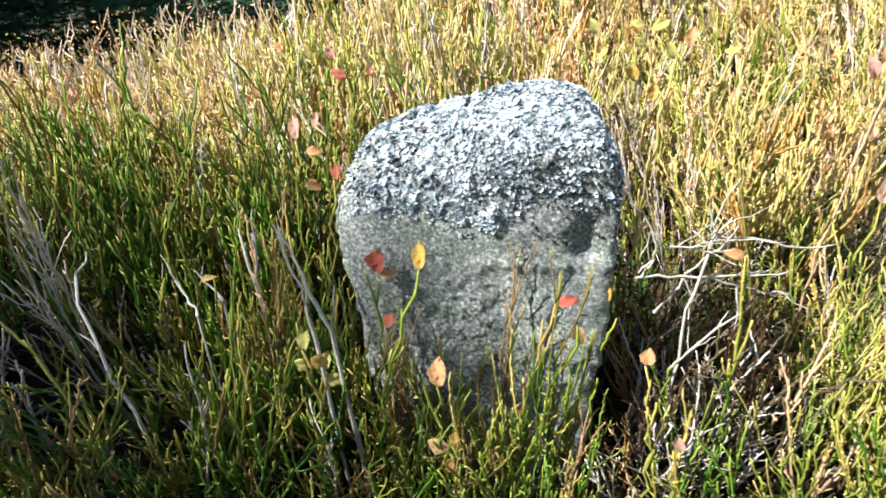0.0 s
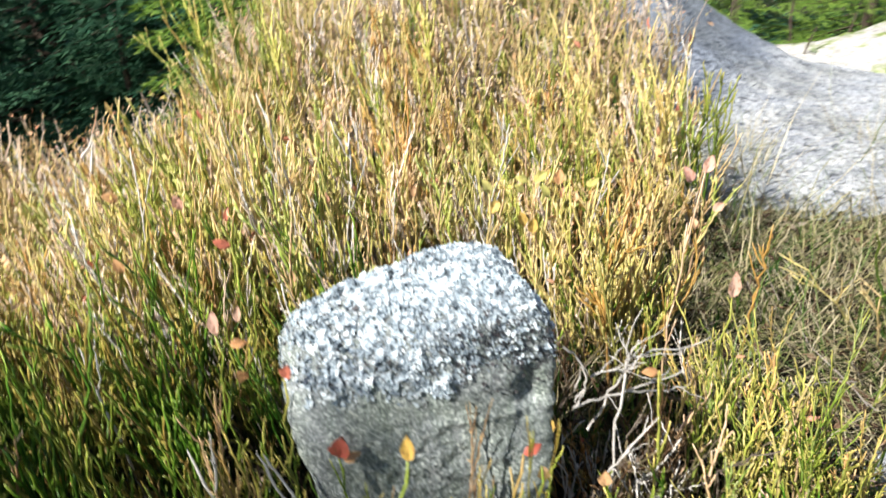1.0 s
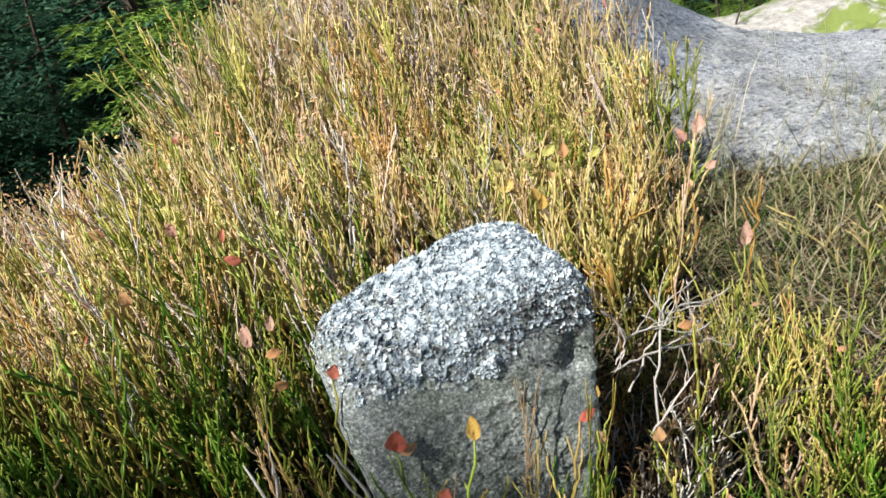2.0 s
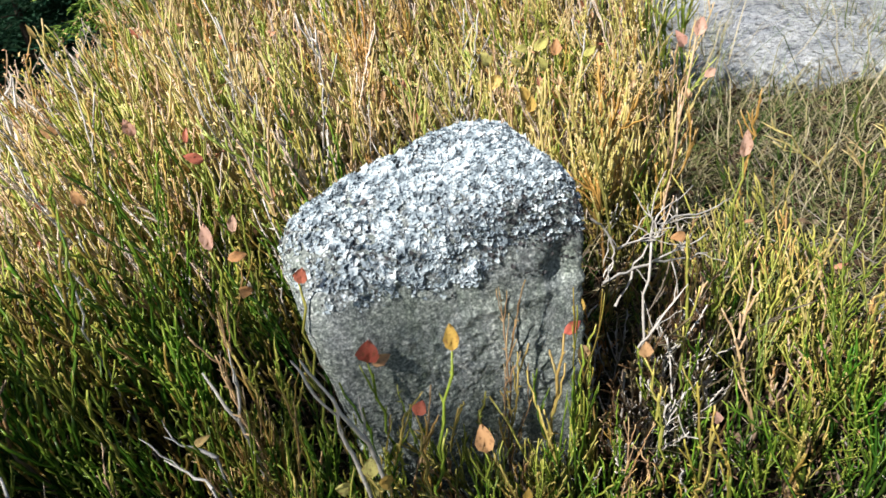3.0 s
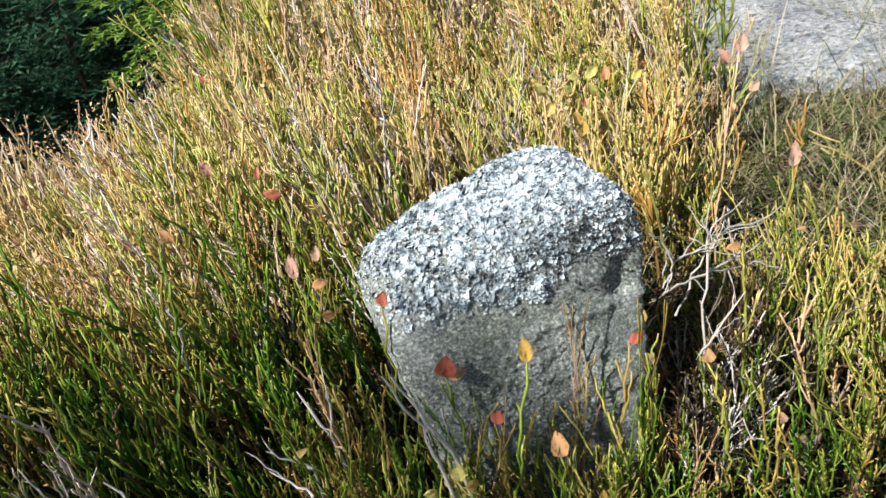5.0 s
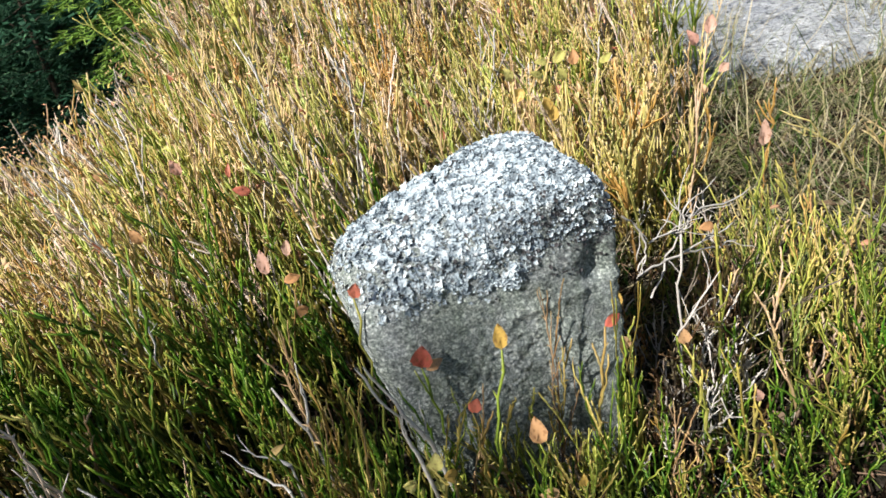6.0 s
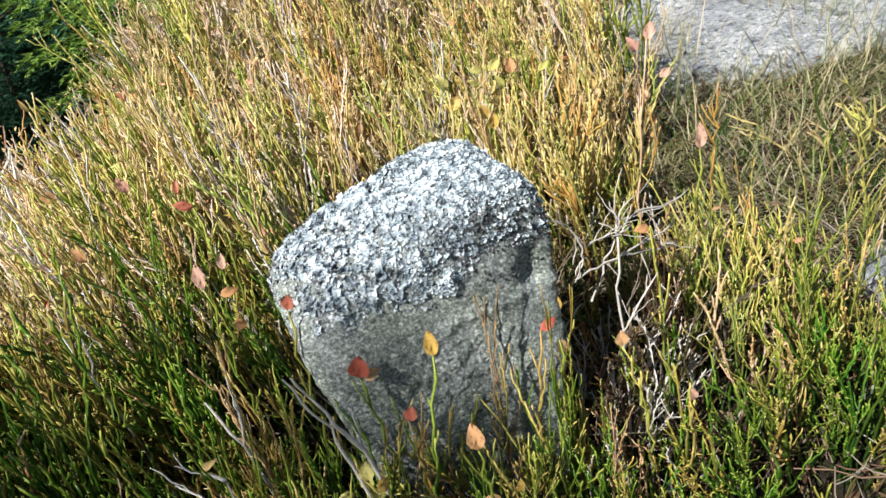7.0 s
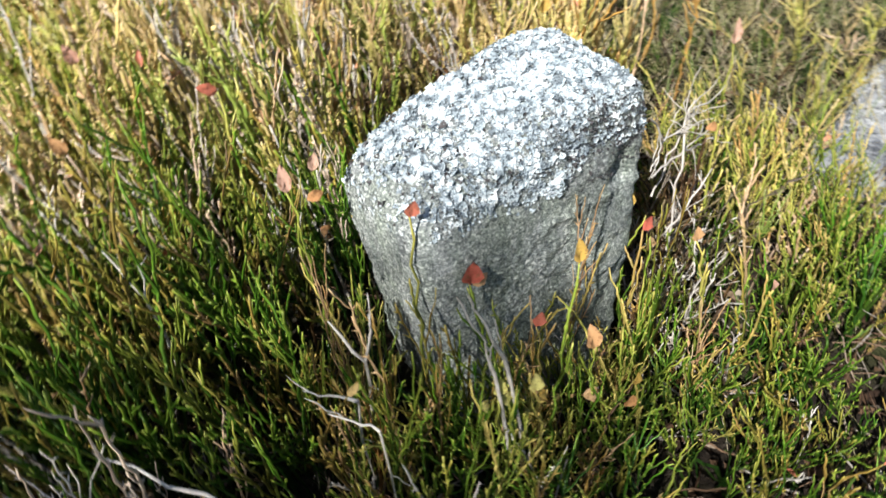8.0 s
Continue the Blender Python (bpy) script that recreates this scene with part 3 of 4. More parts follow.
# ---- spruces and the far rock ----
def make_spray(name, material, needle=0.06, wide=0.02, step=0.06, twigs=11, subs=0):
    """One spruce branch, a metre long: a drooping axis with flat side twigs, bristling with needles."""
    verts, faces, wood = [], [], Twigs()
    axis = np.array([[t, 0, -0.22 * t ** 1.6 + 0.10 * t ** 4] for t in np.linspace(0, 1, 9)])
    wood.tube(axis, 0.013, 0.003, 0, 0, 3)

    def needles(line, gap):
        total = np.linalg.norm(line[-1] - line[0])
        for s in np.linspace(0.06, 1, max(2, int(total / gap))):
            f = s * (len(line) - 1)
            i = min(int(f), len(line) - 2)
            p = line[i] + (line[i + 1] - line[i]) * (f - i)
            d = unit(line[i + 1] - line[i])
            out = unit(np.cross(d, [0, 0, 1]))
            for sgn in (-1, 1):
                q = unit(d * 0.9 + out * sgn * rng.uniform(0.4, 1.0) + [0, 0, rng.uniform(-0.3, 0.5)])
                across = unit(np.cross(q, rng.normal(0, 1, 3))) * wide / 2
                m = len(verts)
                verts.extend([p - across, p + across, p + q * needle * rng.uniform(0.7, 1.2)])
                faces.append((m, m + 1, m + 2, m + 2))

    for s in np.linspace(0.10, 0.98, twigs):
        f = s * 8
        k = min(int(f), 7)
        p = axis[k] + (axis[k + 1] - axis[k]) * (f - k)
        for sgn in (-1, 1):
            reach = (0.42 * (1 - s) + 0.09) * rng.uniform(0.75, 1.15)
            twig = wander(p, [0.9, sgn * rng.uniform(0.7, 1.1), rng.uniform(-0.6, 0.15)], reach, 3, 0.10, -0.06)
            needles(twig, step)
            for q in range(subs):
                i = 1 + q // 2 % 2
                d = unit(twig[i + 1] - twig[i])
                side = 1 if q % 2 else -1
                start = twig[i] + (twig[i + 1] - twig[i]) * rng.uniform(0, 0.8)
                needles(wander(start, d + unit(np.cross(d, [0, 0, 1])) * side * rng.uniform(0.6, 1.0) + [0, 0, -0.1], reach * rng.uniform(0.22, 0.42), 2, 0.1, -0.05), step)
    needles(axis[4:], step)
    w, g, z, t = wood.arrays()
    me = mesh_from(name, np.concatenate([verts, w]), np.concatenate([faces, g + len(verts)]), None, material)
    me.materials.append(BARK)
    slot = np.zeros(len(faces) + len(g), np.int32)
    slot[len(faces):] = 1
    me.polygons.foreach_set("material_index", slot)
    return me


def make_spruce(x, y, height, sprays, seed, low=0.2, label="dark green spruce at the edge of the heath", boughs=()):
    local = random.Random(seed)
    tree = tagged(new("spruce_tree"), label, "tree", "spruces round the heath")
    z0 = float(ground_z(x, y)) - 0.05
    tree.location = (x, y, z0)
    tw = Twigs()
    tw.tube([(0.02 * math.sin(k), 0.02 * math.cos(k), height * 0.93 * k / 8) for k in range(9)], 0.014 * height, 0.004, 0, 0, 8)
    child("trunk", tw.mesh("trunk", BARK), tree)
    k, level = 0, low
    while level < height * 0.97:
        s = 1 - level / height
        for b in range(6 if level < 3.5 else 4):
            a = k * 2.4 + b * math.pi / (3 if level < 3.5 else 2) + local.uniform(-0.25, 0.25)
            size = (s * 0.95 + 0.05) * height * 0.30 * local.uniform(0.75, 1.1)
            m = pose(0, 0, level + local.uniform(-0.08, 0.08), local.uniform(-32, 32), local.uniform(-16, 14), math.degrees(a)) @ Matrix.Scale(size, 4)
            child("branch", sprays[local.randrange(len(sprays))], tree, m)
        level += (0.13 if height < 3.2 else 0.24 if level < 2.8 else 0.75) * min(1.0, 0.55 + height / 9)
        k += 1
    for up, turn, dip, size in boughs:
        child("branch", sprays[0], tree, pose(0, 0, up, 0, dip, turn) @ Matrix.Scale(size, 4))
    return tree


FULL_SPRAYS = [make_spray("full_spray", NEEDLES, 0.050, 0.0105, 0.026, 13, 4) for _ in range(3)]
DARK_SPRAYS = [make_spray("spray", NEEDLES, 0.055, 0.014, 0.030, 12, 1) for _ in range(2)]
LIGHT_SPRAYS = [make_spray("light_spray", BRIGHT_NEEDLES, 0.044, 0.0085, 0.024, 13, 4) for _ in range(2)]
SEEDLING_SPRAYS = [make_spray("seedling_spray", BRIGHT_NEEDLES, 0.075, 0.014, 0.036, 10, 1) for _ in range(2)]
# those at x -4.2 and -6.4 are added out of view to shade the left spruces
for x, y, h, seed in ((-2.9, 6.2, 7.0, 1), (0.3, 6.6, 7.5, 2), (-4.8, 6.5, 8.0, 3), (2.6, 7.6, 8.0, 5), (5.4, 7.0, 8.5, 6), (7.6, 5.4, 8.0, 7), (4.2, 8.6, 9.0, 8), (-1.2, 7.8, 9.0, 9), (-4.2, 4.3, 7.5, 10), (-6.4, 4.6, 8.5, 4), (-2.7, 9.6, 9.0, 21), (-0.7, 10.4, 9.5, 22), (1.6, 9.8, 9.0, 23)):
    make_spruce(x, y, h, DARK_SPRAYS, seed)
for x, y, h, seed in ((-1.45, 4.6, 3.6, 18), (-0.45, 5.9, 3.4, 19), (-2.0, 5.4, 4.0, 20)):
    make_spruce(x, y, h, FULL_SPRAYS, seed)
make_spruce(0.70, 4.75, 3.3, LIGHT_SPRAYS, 11, 0.15, "fresh green young spruce in the sun", [(0.95, 209, 0, 1.10), (1.04, 199, -2, 1.0), (0.86, 216, 2, 1.0), (1.12, 190, -3, 0.95), (0.75, 204, 3, 1.05)])
for x, y, h, seed in ((3.7, 4.9, 3.6, 12), (5.3, 4.6, 4.0, 13), (2.5, 5.6, 4.0, 14)):
    make_spruce(x, y, h, LIGHT_SPRAYS, seed, 0.15, "fresh green young spruce in the sun")
for k, (x, y, h) in enumerate(((2.15, 3.25, 0.7), (2.46, 2.95, 0.6), (2.66, 3.15, 0.75), (2.95, 3.45, 0.8), (2.62, 2.62, 0.5), (3.4, 3.5, 0.9), (3.9, 3.2, 0.9), (3.2, 2.9, 0.7))):
    make_spruce(x, y, h, SEEDLING_SPRAYS, 50 + k, 0.03, "low bright green spruce seedling beside the boulder")
# a thicket of low spruces added out of view on the sunward side, to shade the near heath
for k, (across, back, tall) in enumerate(((0.29, -1.7, 2.02), (0.41, -1.78, 2.20), (0.53, -1.7, 2.34), (0.66, -1.76, 2.24), (0.80, -1.7, 2.16), (0.95, -1.74, 2.05))):
    make_spruce(0.954 * back - 0.30 * across, 0.30 * back + 0.954 * across, tall, SEEDLING_SPRAYS, 30 + k, 0.1, "unseen low spruce added to shade the near heath")


def make_boulder():
    c = (2.95, 2.30, -0.08)
    sides = [((-0.5, -0.85, 0.35), (2.62, 1.90, 0.0)), ((-0.16, 0, 1), (2.95, 2.3, 0.13)), ((0.3, -0.9, 0.5), (3.25, 1.88, 0.05)), ((1, 0, 0.2), (4.2, 2.3, 0)),
             ((-1, 0.1, 0.6), (2.32, 2.5, -0.08)), ((0, 1, 0.2), (2.95, 3.1, 0)), ((0, 0, -1), (2.95, 2.3, -0.6))]
    bm = rounded_rock("boulder", c, sides, 7, 5, (0.10, 3.2, 0.05, 7), 8.1, BOULDER)
    for f in bm.faces:
        f.smooth = True
    me = bpy.data.meshes.new("boulder")
    bm.to_mesh(me)
    bm.free()
    me.materials.append(BOULDER)
    ob = new("boulder", me)
    ob.location = (-0.13, -0.20, -0.05)
    tagged(ob, "sunlit whitish boulder with patches of moss", "boulder")


make_boulder()


# ---- bilberry heath ----
def heath_cover(x, y):
    """How much bilberry grows at a place: none on the trodden litter and the slab."""
    az = np.degrees(np.arctan2(x + 0.2, y - 0.06))
    open_side = smooth_step(41.5, 45, az + 1.5 * np.sin(9 * y) + 4.0 * smooth_step(0.9, 1.5, y)) * smooth_step(0.60, 0.70, y + 0.04 * np.sin(13 * x))
    bare = smooth_step(1.15, 0.9, np.hypot((x - 0.80) / 0.24, (y - 0.47) / 0.13))
    return (1 - open_side) * (1 - bare)


def canopy(x, y):
    """Height of the shrubs over the soil."""
    h = 0.30 + 0.06 * smooth_step(0.62, 0.8, y) * smooth_step(-0.4, 0.1, x)
    h = h - 0.07 * smooth_step(0.60, 0.48, y) * smooth_step(-0.22, -0.08, x)
    h = h - 0.06 * smooth_step(0.52, 0.30, y)
    h = h - 0.065 * smooth_step(0.2, 0.35, x) * smooth_step(0.68, 0.6, y) - 0.05 * smooth_step(0.36, 0.55, x) * smooth_step(0.8, 0.66, y)
    h = h + 0.06 * smooth_step(0.13, 0.05, np.hypot(x - 0.36, y - 0.78))
    h = h + 0.05 * smooth_step(1.3, 1.7, y) * smooth_step(-0.1, 0.15, x)
    return h * (0.92 + 0.16 * np.sin(6.3 * x + 2) * np.cos(5.2 * y))


def clear_of_stone(x, y, gap):
    return not (-0.105 - gap < x < 0.16 + gap and 0.555 - gap - 0.2 * (x - 0.045) < y < 0.69 + gap)


LEAF_MESHES = [leaf_mesh("leaf", LEAF_ANY, rng.uniform(0.010, 0.017), rng.uniform(0.006, 0.010), rng.uniform(0.2, 0.8), rng.uniform(-0.2, 0.6)) for _ in range(6)]


def make_shrub_kind(stems, height, material, leaves, label, lean, splay, broom=False):
    ob = tagged(new("bilberry_shrub"), label, "shrub", "bilberry shrubs")
    tips = []
    for tw, ends in bush(stems, height, 0.055, 5 if broom else 4, True, 0.85, lean, splay, False, broom):
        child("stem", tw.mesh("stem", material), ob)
        tips += ends
    if rng.uniform() < 0.6 and lean[0] < 0:
        tw, _ = bush(1, height * 0.9, 0.05, 3, True, 0.75, lean, splay)[0]
        child("dead_twig", tw.mesh("dead_twig", DEAD), ob, None, "bleached grey leafless twig")
    for _ in range(leaves):
        p, d = tips[rng.integers(len(tips))]
        child("leaf", LEAF_MESHES[rng.integers(len(LEAF_MESHES))], ob, facing(p, d + rng.normal(0, 0.5, 3), [-0.3, -0.6, 0.7] + rng.normal(0, 0.5, 3)))
    return ob


KINDS = {"green": [], "gold": [], "open": [], "brown": []}
for k in range(8):
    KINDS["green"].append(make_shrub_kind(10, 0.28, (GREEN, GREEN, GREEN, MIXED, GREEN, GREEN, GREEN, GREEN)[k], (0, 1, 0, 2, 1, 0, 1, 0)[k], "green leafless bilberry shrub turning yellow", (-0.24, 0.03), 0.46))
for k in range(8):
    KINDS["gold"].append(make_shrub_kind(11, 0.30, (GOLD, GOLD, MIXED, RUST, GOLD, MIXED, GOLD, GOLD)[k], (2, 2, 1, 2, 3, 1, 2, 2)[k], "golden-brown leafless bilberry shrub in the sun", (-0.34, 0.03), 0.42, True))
for k in range(6):
    KINDS["open"].append(make_shrub_kind(7, 0.29, (MIXED, GREEN, GOLD, MIXED, GREEN, MIXED)[k], (0, 1, 0, 0, 1, 0)[k], "open yellow bilberry shrub of stout forking shoots", (0.10, 0.0), 0.40))
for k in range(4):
    KINDS["brown"].append(make_shrub_kind(6, 0.27, SHADE_BROWN, 0, "brown bilberry shrub, its colour darkened to stand for the stone's shade", (0.05, 0.0), 0.6))



def clump(x, y):
    """The heath grows in cushions with dark hollows between them."""
    return noise.noise((6.5 * x, 6.5 * y, 3.3)) + 0.35 * noise.noise((15 * x, 15 * y, 8.8))


spots = []
step = 0.078
for gx in np.arange(-1.15, 1.0, step):
    for gy in np.arange(0.12, 1.75, step):
        x, y = gx + rng.uniform(-0.5, 0.5) * step, gy + rng.uniform(-0.5, 0.5) * step
        if rng.uniform() < heath_cover(x, y) and clear_of_stone(x, y, 0.03) and abs(x + 0.1) < 0.35 + 0.75 * y and ((x - 0.235) / 0.07) ** 2 + ((y - 0.545) / 0.10) ** 2 > 1:
            if clump(x, y) > -0.24 + 0.20 * smooth_step(0.85, 0.55, y) * smooth_step(0.12, 0.0, x) or y > 1.05 or x > 0.17 or 0.5 < y < 0.75 and -0.25 < x < -0.1:
                hollow = ((x + 0.37) / 0.11) ** 2 + ((y - 0.56) / 0.075) ** 2 < 1
                if not hollow and (x < 0.17 or y > 0.66 or rng.uniform() < 0.78):
                    spots.append((x, y))
spots.sort(key=lambda s: math.hypot(s[0] - 0.0, (s[1] - 0.5)))
NEAR, MORE = spots[:300], spots[300:]
used = set()
for x, y in NEAR:
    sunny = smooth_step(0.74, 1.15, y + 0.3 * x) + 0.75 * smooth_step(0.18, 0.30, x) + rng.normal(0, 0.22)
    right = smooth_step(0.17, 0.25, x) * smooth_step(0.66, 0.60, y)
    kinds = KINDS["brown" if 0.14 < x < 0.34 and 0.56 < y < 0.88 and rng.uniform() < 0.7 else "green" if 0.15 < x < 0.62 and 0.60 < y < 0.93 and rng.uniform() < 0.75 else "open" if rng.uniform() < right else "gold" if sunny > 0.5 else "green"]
    # behind the stone gold gives way to the shade-dark brown kind
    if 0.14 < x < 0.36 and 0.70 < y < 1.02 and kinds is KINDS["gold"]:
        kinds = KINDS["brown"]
    k = rng.integers(len(kinds))
    s = float(canopy(x, y)) / 0.29 * rng.uniform(0.80, 1.10) * (1.0 + 0.5 * clump(x, y))
    if kinds is KINDS["brown"]:
        s = min(s, 0.82)
    if 0.15 < x < 0.62 and 0.60 < y < 0.93:
        s *= 0.66
    m = pose(x, y, float(ground_z(x, y)), rng.uniform(-6, 6), rng.uniform(-6, 6), rng.uniform(-60, 60)) @ Matrix.Diagonal((s ** 0.5, s ** 0.5, s, 1))
    if kinds[k].name in used:
        ob = copy_thing(kinds[k], m)
        ob.matrix_basis = m
    else:
        used.add(kinds[k].name)
        kinds[k].matrix_basis = m


# low shade-dark shrubs paint the dark pocket right of the stone
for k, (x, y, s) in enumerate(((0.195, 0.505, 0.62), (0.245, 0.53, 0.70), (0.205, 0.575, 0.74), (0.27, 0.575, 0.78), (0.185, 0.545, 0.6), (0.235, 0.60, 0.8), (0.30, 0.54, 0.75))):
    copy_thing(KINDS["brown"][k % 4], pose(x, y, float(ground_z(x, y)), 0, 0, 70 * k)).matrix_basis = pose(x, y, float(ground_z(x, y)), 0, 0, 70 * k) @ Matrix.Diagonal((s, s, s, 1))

for k, (x, y, s) in enumerate(((0.33, 0.50, 0.84), (0.385, 0.53, 0.86), (0.36, 0.455, 0.80), (0.43, 0.495, 0.80))):
    m = pose(x, y, float(ground_z(x, y)), 0, 0, 55 * k)
    copy_thing(KINDS["open"][(0, 3, 2, 5)[k]], m).matrix_basis = m @ Matrix.Diagonal((0.9, 0.9, s, 1))
for k, (x, y, s) in enumerate(((0.36, 0.385, 0.72), (0.42, 0.41, 0.70), (0.40, 0.35, 0.66), (0.46, 0.385, 0.68), (0.325, 0.40, 0.74), (0.30, 0.355, 0.66), (0.50, 0.41, 0.62))):
    m = pose(x, y, float(ground_z(x, y)), 0, 0, 48 * k)
    copy_thing(KINDS["open"][(1, 0, 4, 3, 5, 1, 0)[k]], m).matrix_basis = m @ Matrix.Diagonal((0.85, 0.85, s, 1))
# shoots that sprawl over the hollow in the heath
for k, (x, y, up, dip, turn) in enumerate(((-0.25, 0.47, 0.07, -62, 12), (-0.24, 0.43, 0.04, -70, 32), (-0.28, 0.40, 0.05, -58, 20))):
    m = pose(x, y, float(ground_z(x, y)) + up, 0, 0, turn) @ pose(0, 0, 0, 0, dip, 0)
    copy_thing(KINDS["green"][k], m).matrix_basis = m @ Matrix.Diagonal((0.8, 0.8, 0.85, 1))


def make_far_heath():
    """The shrubs farther back, too many to count, as one growth per colour."""
    places, sparse = list(MORE), []
    gap = 0.086
    for gx in np.arange(-2.6, 2.6, gap):
        for gy in np.arange(-1.6, 3.7, gap):
            x, y = gx + rng.uniform(-0.5, 0.5) * gap, gy + rng.uniform(-0.5, 0.5) * gap
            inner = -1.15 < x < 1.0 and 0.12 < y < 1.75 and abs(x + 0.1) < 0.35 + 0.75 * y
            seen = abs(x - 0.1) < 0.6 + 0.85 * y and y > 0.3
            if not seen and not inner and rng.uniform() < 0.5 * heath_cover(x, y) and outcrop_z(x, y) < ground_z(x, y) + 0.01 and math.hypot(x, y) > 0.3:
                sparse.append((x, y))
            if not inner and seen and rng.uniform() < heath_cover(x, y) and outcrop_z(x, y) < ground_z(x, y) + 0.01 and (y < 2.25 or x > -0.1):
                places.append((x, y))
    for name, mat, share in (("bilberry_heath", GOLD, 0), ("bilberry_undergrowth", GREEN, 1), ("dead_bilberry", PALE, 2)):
        kinds = []
        for _ in range(14):
            v, f, yo, total = [], [], [], 0
            for tw, _ in bush((4, 2, 2)[share], 0.30, 0.05, (6, 3, 5)[share], share != 1, 1.1, (-0.30, 0.03), 0.62, True, True):
                a, b, c, d = tw.arrays()
                v.append(a), f.append(b + total), yo.append(np.stack([c, d], 1))
                total += len(a)
            kinds.append((np.concatenate(v), np.concatenate(f), np.concatenate(yo)))
        thin = []
        for _ in range(8):
            v, f, yo, total = [], [], [], 0
            for tw, _ in bush(3, 0.30, 0.06, 2, False, 1.4, (-0.13, 0.03), 0.6, True, True):
                a, b, c, d = tw.arrays()
                v.append(a), f.append(b + total), yo.append(np.stack([c, d], 1))
                total += len(a)
            thin.append((np.concatenate(v), np.concatenate(f), np.concatenate(yo)))
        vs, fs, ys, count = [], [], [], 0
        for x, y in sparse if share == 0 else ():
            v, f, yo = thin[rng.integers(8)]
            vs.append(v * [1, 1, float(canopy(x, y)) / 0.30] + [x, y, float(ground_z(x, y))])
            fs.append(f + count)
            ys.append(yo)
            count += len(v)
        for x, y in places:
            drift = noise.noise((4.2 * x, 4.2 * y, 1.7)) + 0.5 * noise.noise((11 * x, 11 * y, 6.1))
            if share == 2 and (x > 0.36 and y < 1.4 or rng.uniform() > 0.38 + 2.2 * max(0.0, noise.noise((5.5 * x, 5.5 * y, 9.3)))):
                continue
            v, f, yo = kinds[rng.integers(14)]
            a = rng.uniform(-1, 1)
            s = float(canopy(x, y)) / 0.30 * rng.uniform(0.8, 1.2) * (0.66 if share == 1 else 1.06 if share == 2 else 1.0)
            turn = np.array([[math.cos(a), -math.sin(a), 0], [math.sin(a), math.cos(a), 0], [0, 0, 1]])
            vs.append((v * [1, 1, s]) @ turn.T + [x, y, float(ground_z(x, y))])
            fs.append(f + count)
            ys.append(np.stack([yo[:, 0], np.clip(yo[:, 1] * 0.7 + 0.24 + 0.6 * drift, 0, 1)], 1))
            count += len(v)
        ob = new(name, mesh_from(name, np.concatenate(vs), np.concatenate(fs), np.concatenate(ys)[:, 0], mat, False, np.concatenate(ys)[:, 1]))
        tagged(ob, ("golden autumn bilberry heath rising behind the stone", "green lower bilberry stems in the heath", "bleached dead bilberry twigs in the heath")[share], "heath", kind="stuff")


make_far_heath()


def make_heath_leaves():
    """The last small leaves left on the heath, scattered over its crown."""
    verts, quads = [], []
    for _ in range(13000):
        y = 0.95 + 2.3 * rng.uniform() ** 0.8
        x = rng.uniform(-0.5 - 0.5 * y, 0.35 + 0.7 * y)
        if rng.uniform() > heath_cover(x, y):
            continue
        p = np.array([x - 0.03, y, float(ground_z(x, y)) + float(canopy(x, y)) * rng.uniform(0.45, 1.08)])
        a = unit(rng.normal(0, 1, 3) + [0, 0, 0.8])
        b = unit(np.cross(a, rng.normal(0, 1, 3)))
        n = np.cross(a, b)
        ln, wd = rng.uniform(0.003, 0.0085), rng.uniform(0.0010, 0.0030)
        m = len(verts)
        verts += [p - a * ln, p + b * wd + n * 0.002, p - b * wd + n * 0.002, p + a * ln]
        quads += [(m, m + 1, m + 2, m + 2), (m + 1, m + 3, m + 2, m + 2)]
    tagged(new("heath_leaves", mesh_from("heath_leaves", verts, quads, None, HEATH_LEAF)), "small tan, pink and yellow leaves on the heath", "leaf", kind="stuff")


make_heath_leaves()


def make_undergrowth():
    """Low dark bilberry shoots and moss-green stems that fill the floor between the shrubs."""
    kinds = []
    for _ in range(10):
        v, f, yo, total = [], [], [], 0
        for tw, _ in bush(4, 0.10, 0.04, 3, False, 0.7, (0, 0), 0.8, True):
            a, b, c, d = tw.arrays()
            v.append(a), f.append(b + total), yo.append(np.stack([c * 0.4, d], 1))
            total += len(a)
        kinds.append((np.concatenate(v), np.concatenate(f), np.concatenate(yo)))
    vs, fs, ys, count = [], [], [], 0
    for gx in np.arange(-0.95, 0.95, 0.064):
        for gy in np.arange(0.05, 1.25, 0.064):
            x, y = gx + rng.uniform(-0.03, 0.03), gy + rng.uniform(-0.03, 0.03)
            if rng.uniform() > (heath_cover(x, y) + 0.15) * (0.45 if clump(x, y) < -0.1 else 1.0) or not clear_of_stone(x, y, 0.01):
                continue
            v, f, yo = kinds[rng.integers(10)]
            a = rng.uniform(0, 6.28)
            turn = np.array([[math.cos(a), -math.sin(a), 0], [math.sin(a), math.cos(a), 0], [0, 0, 1]])
            vs.append((v * rng.uniform(0.6, 1.3)) @ turn.T + [x, y, float(ground_z(x, y))])
            fs.append(f + count)
            ys.append(yo)
            count += len(v)
    ys = np.concatenate(ys)
    ob = new("low_shoots", mesh_from("low_shoots", np.concatenate(vs), np.concatenate(fs), ys[:, 0], GREEN, False, ys[:, 1]))
    tagged(ob, "low dark green bilberry shoots on the heath floor", "undergrowth", kind="stuff")


make_undergrowth()


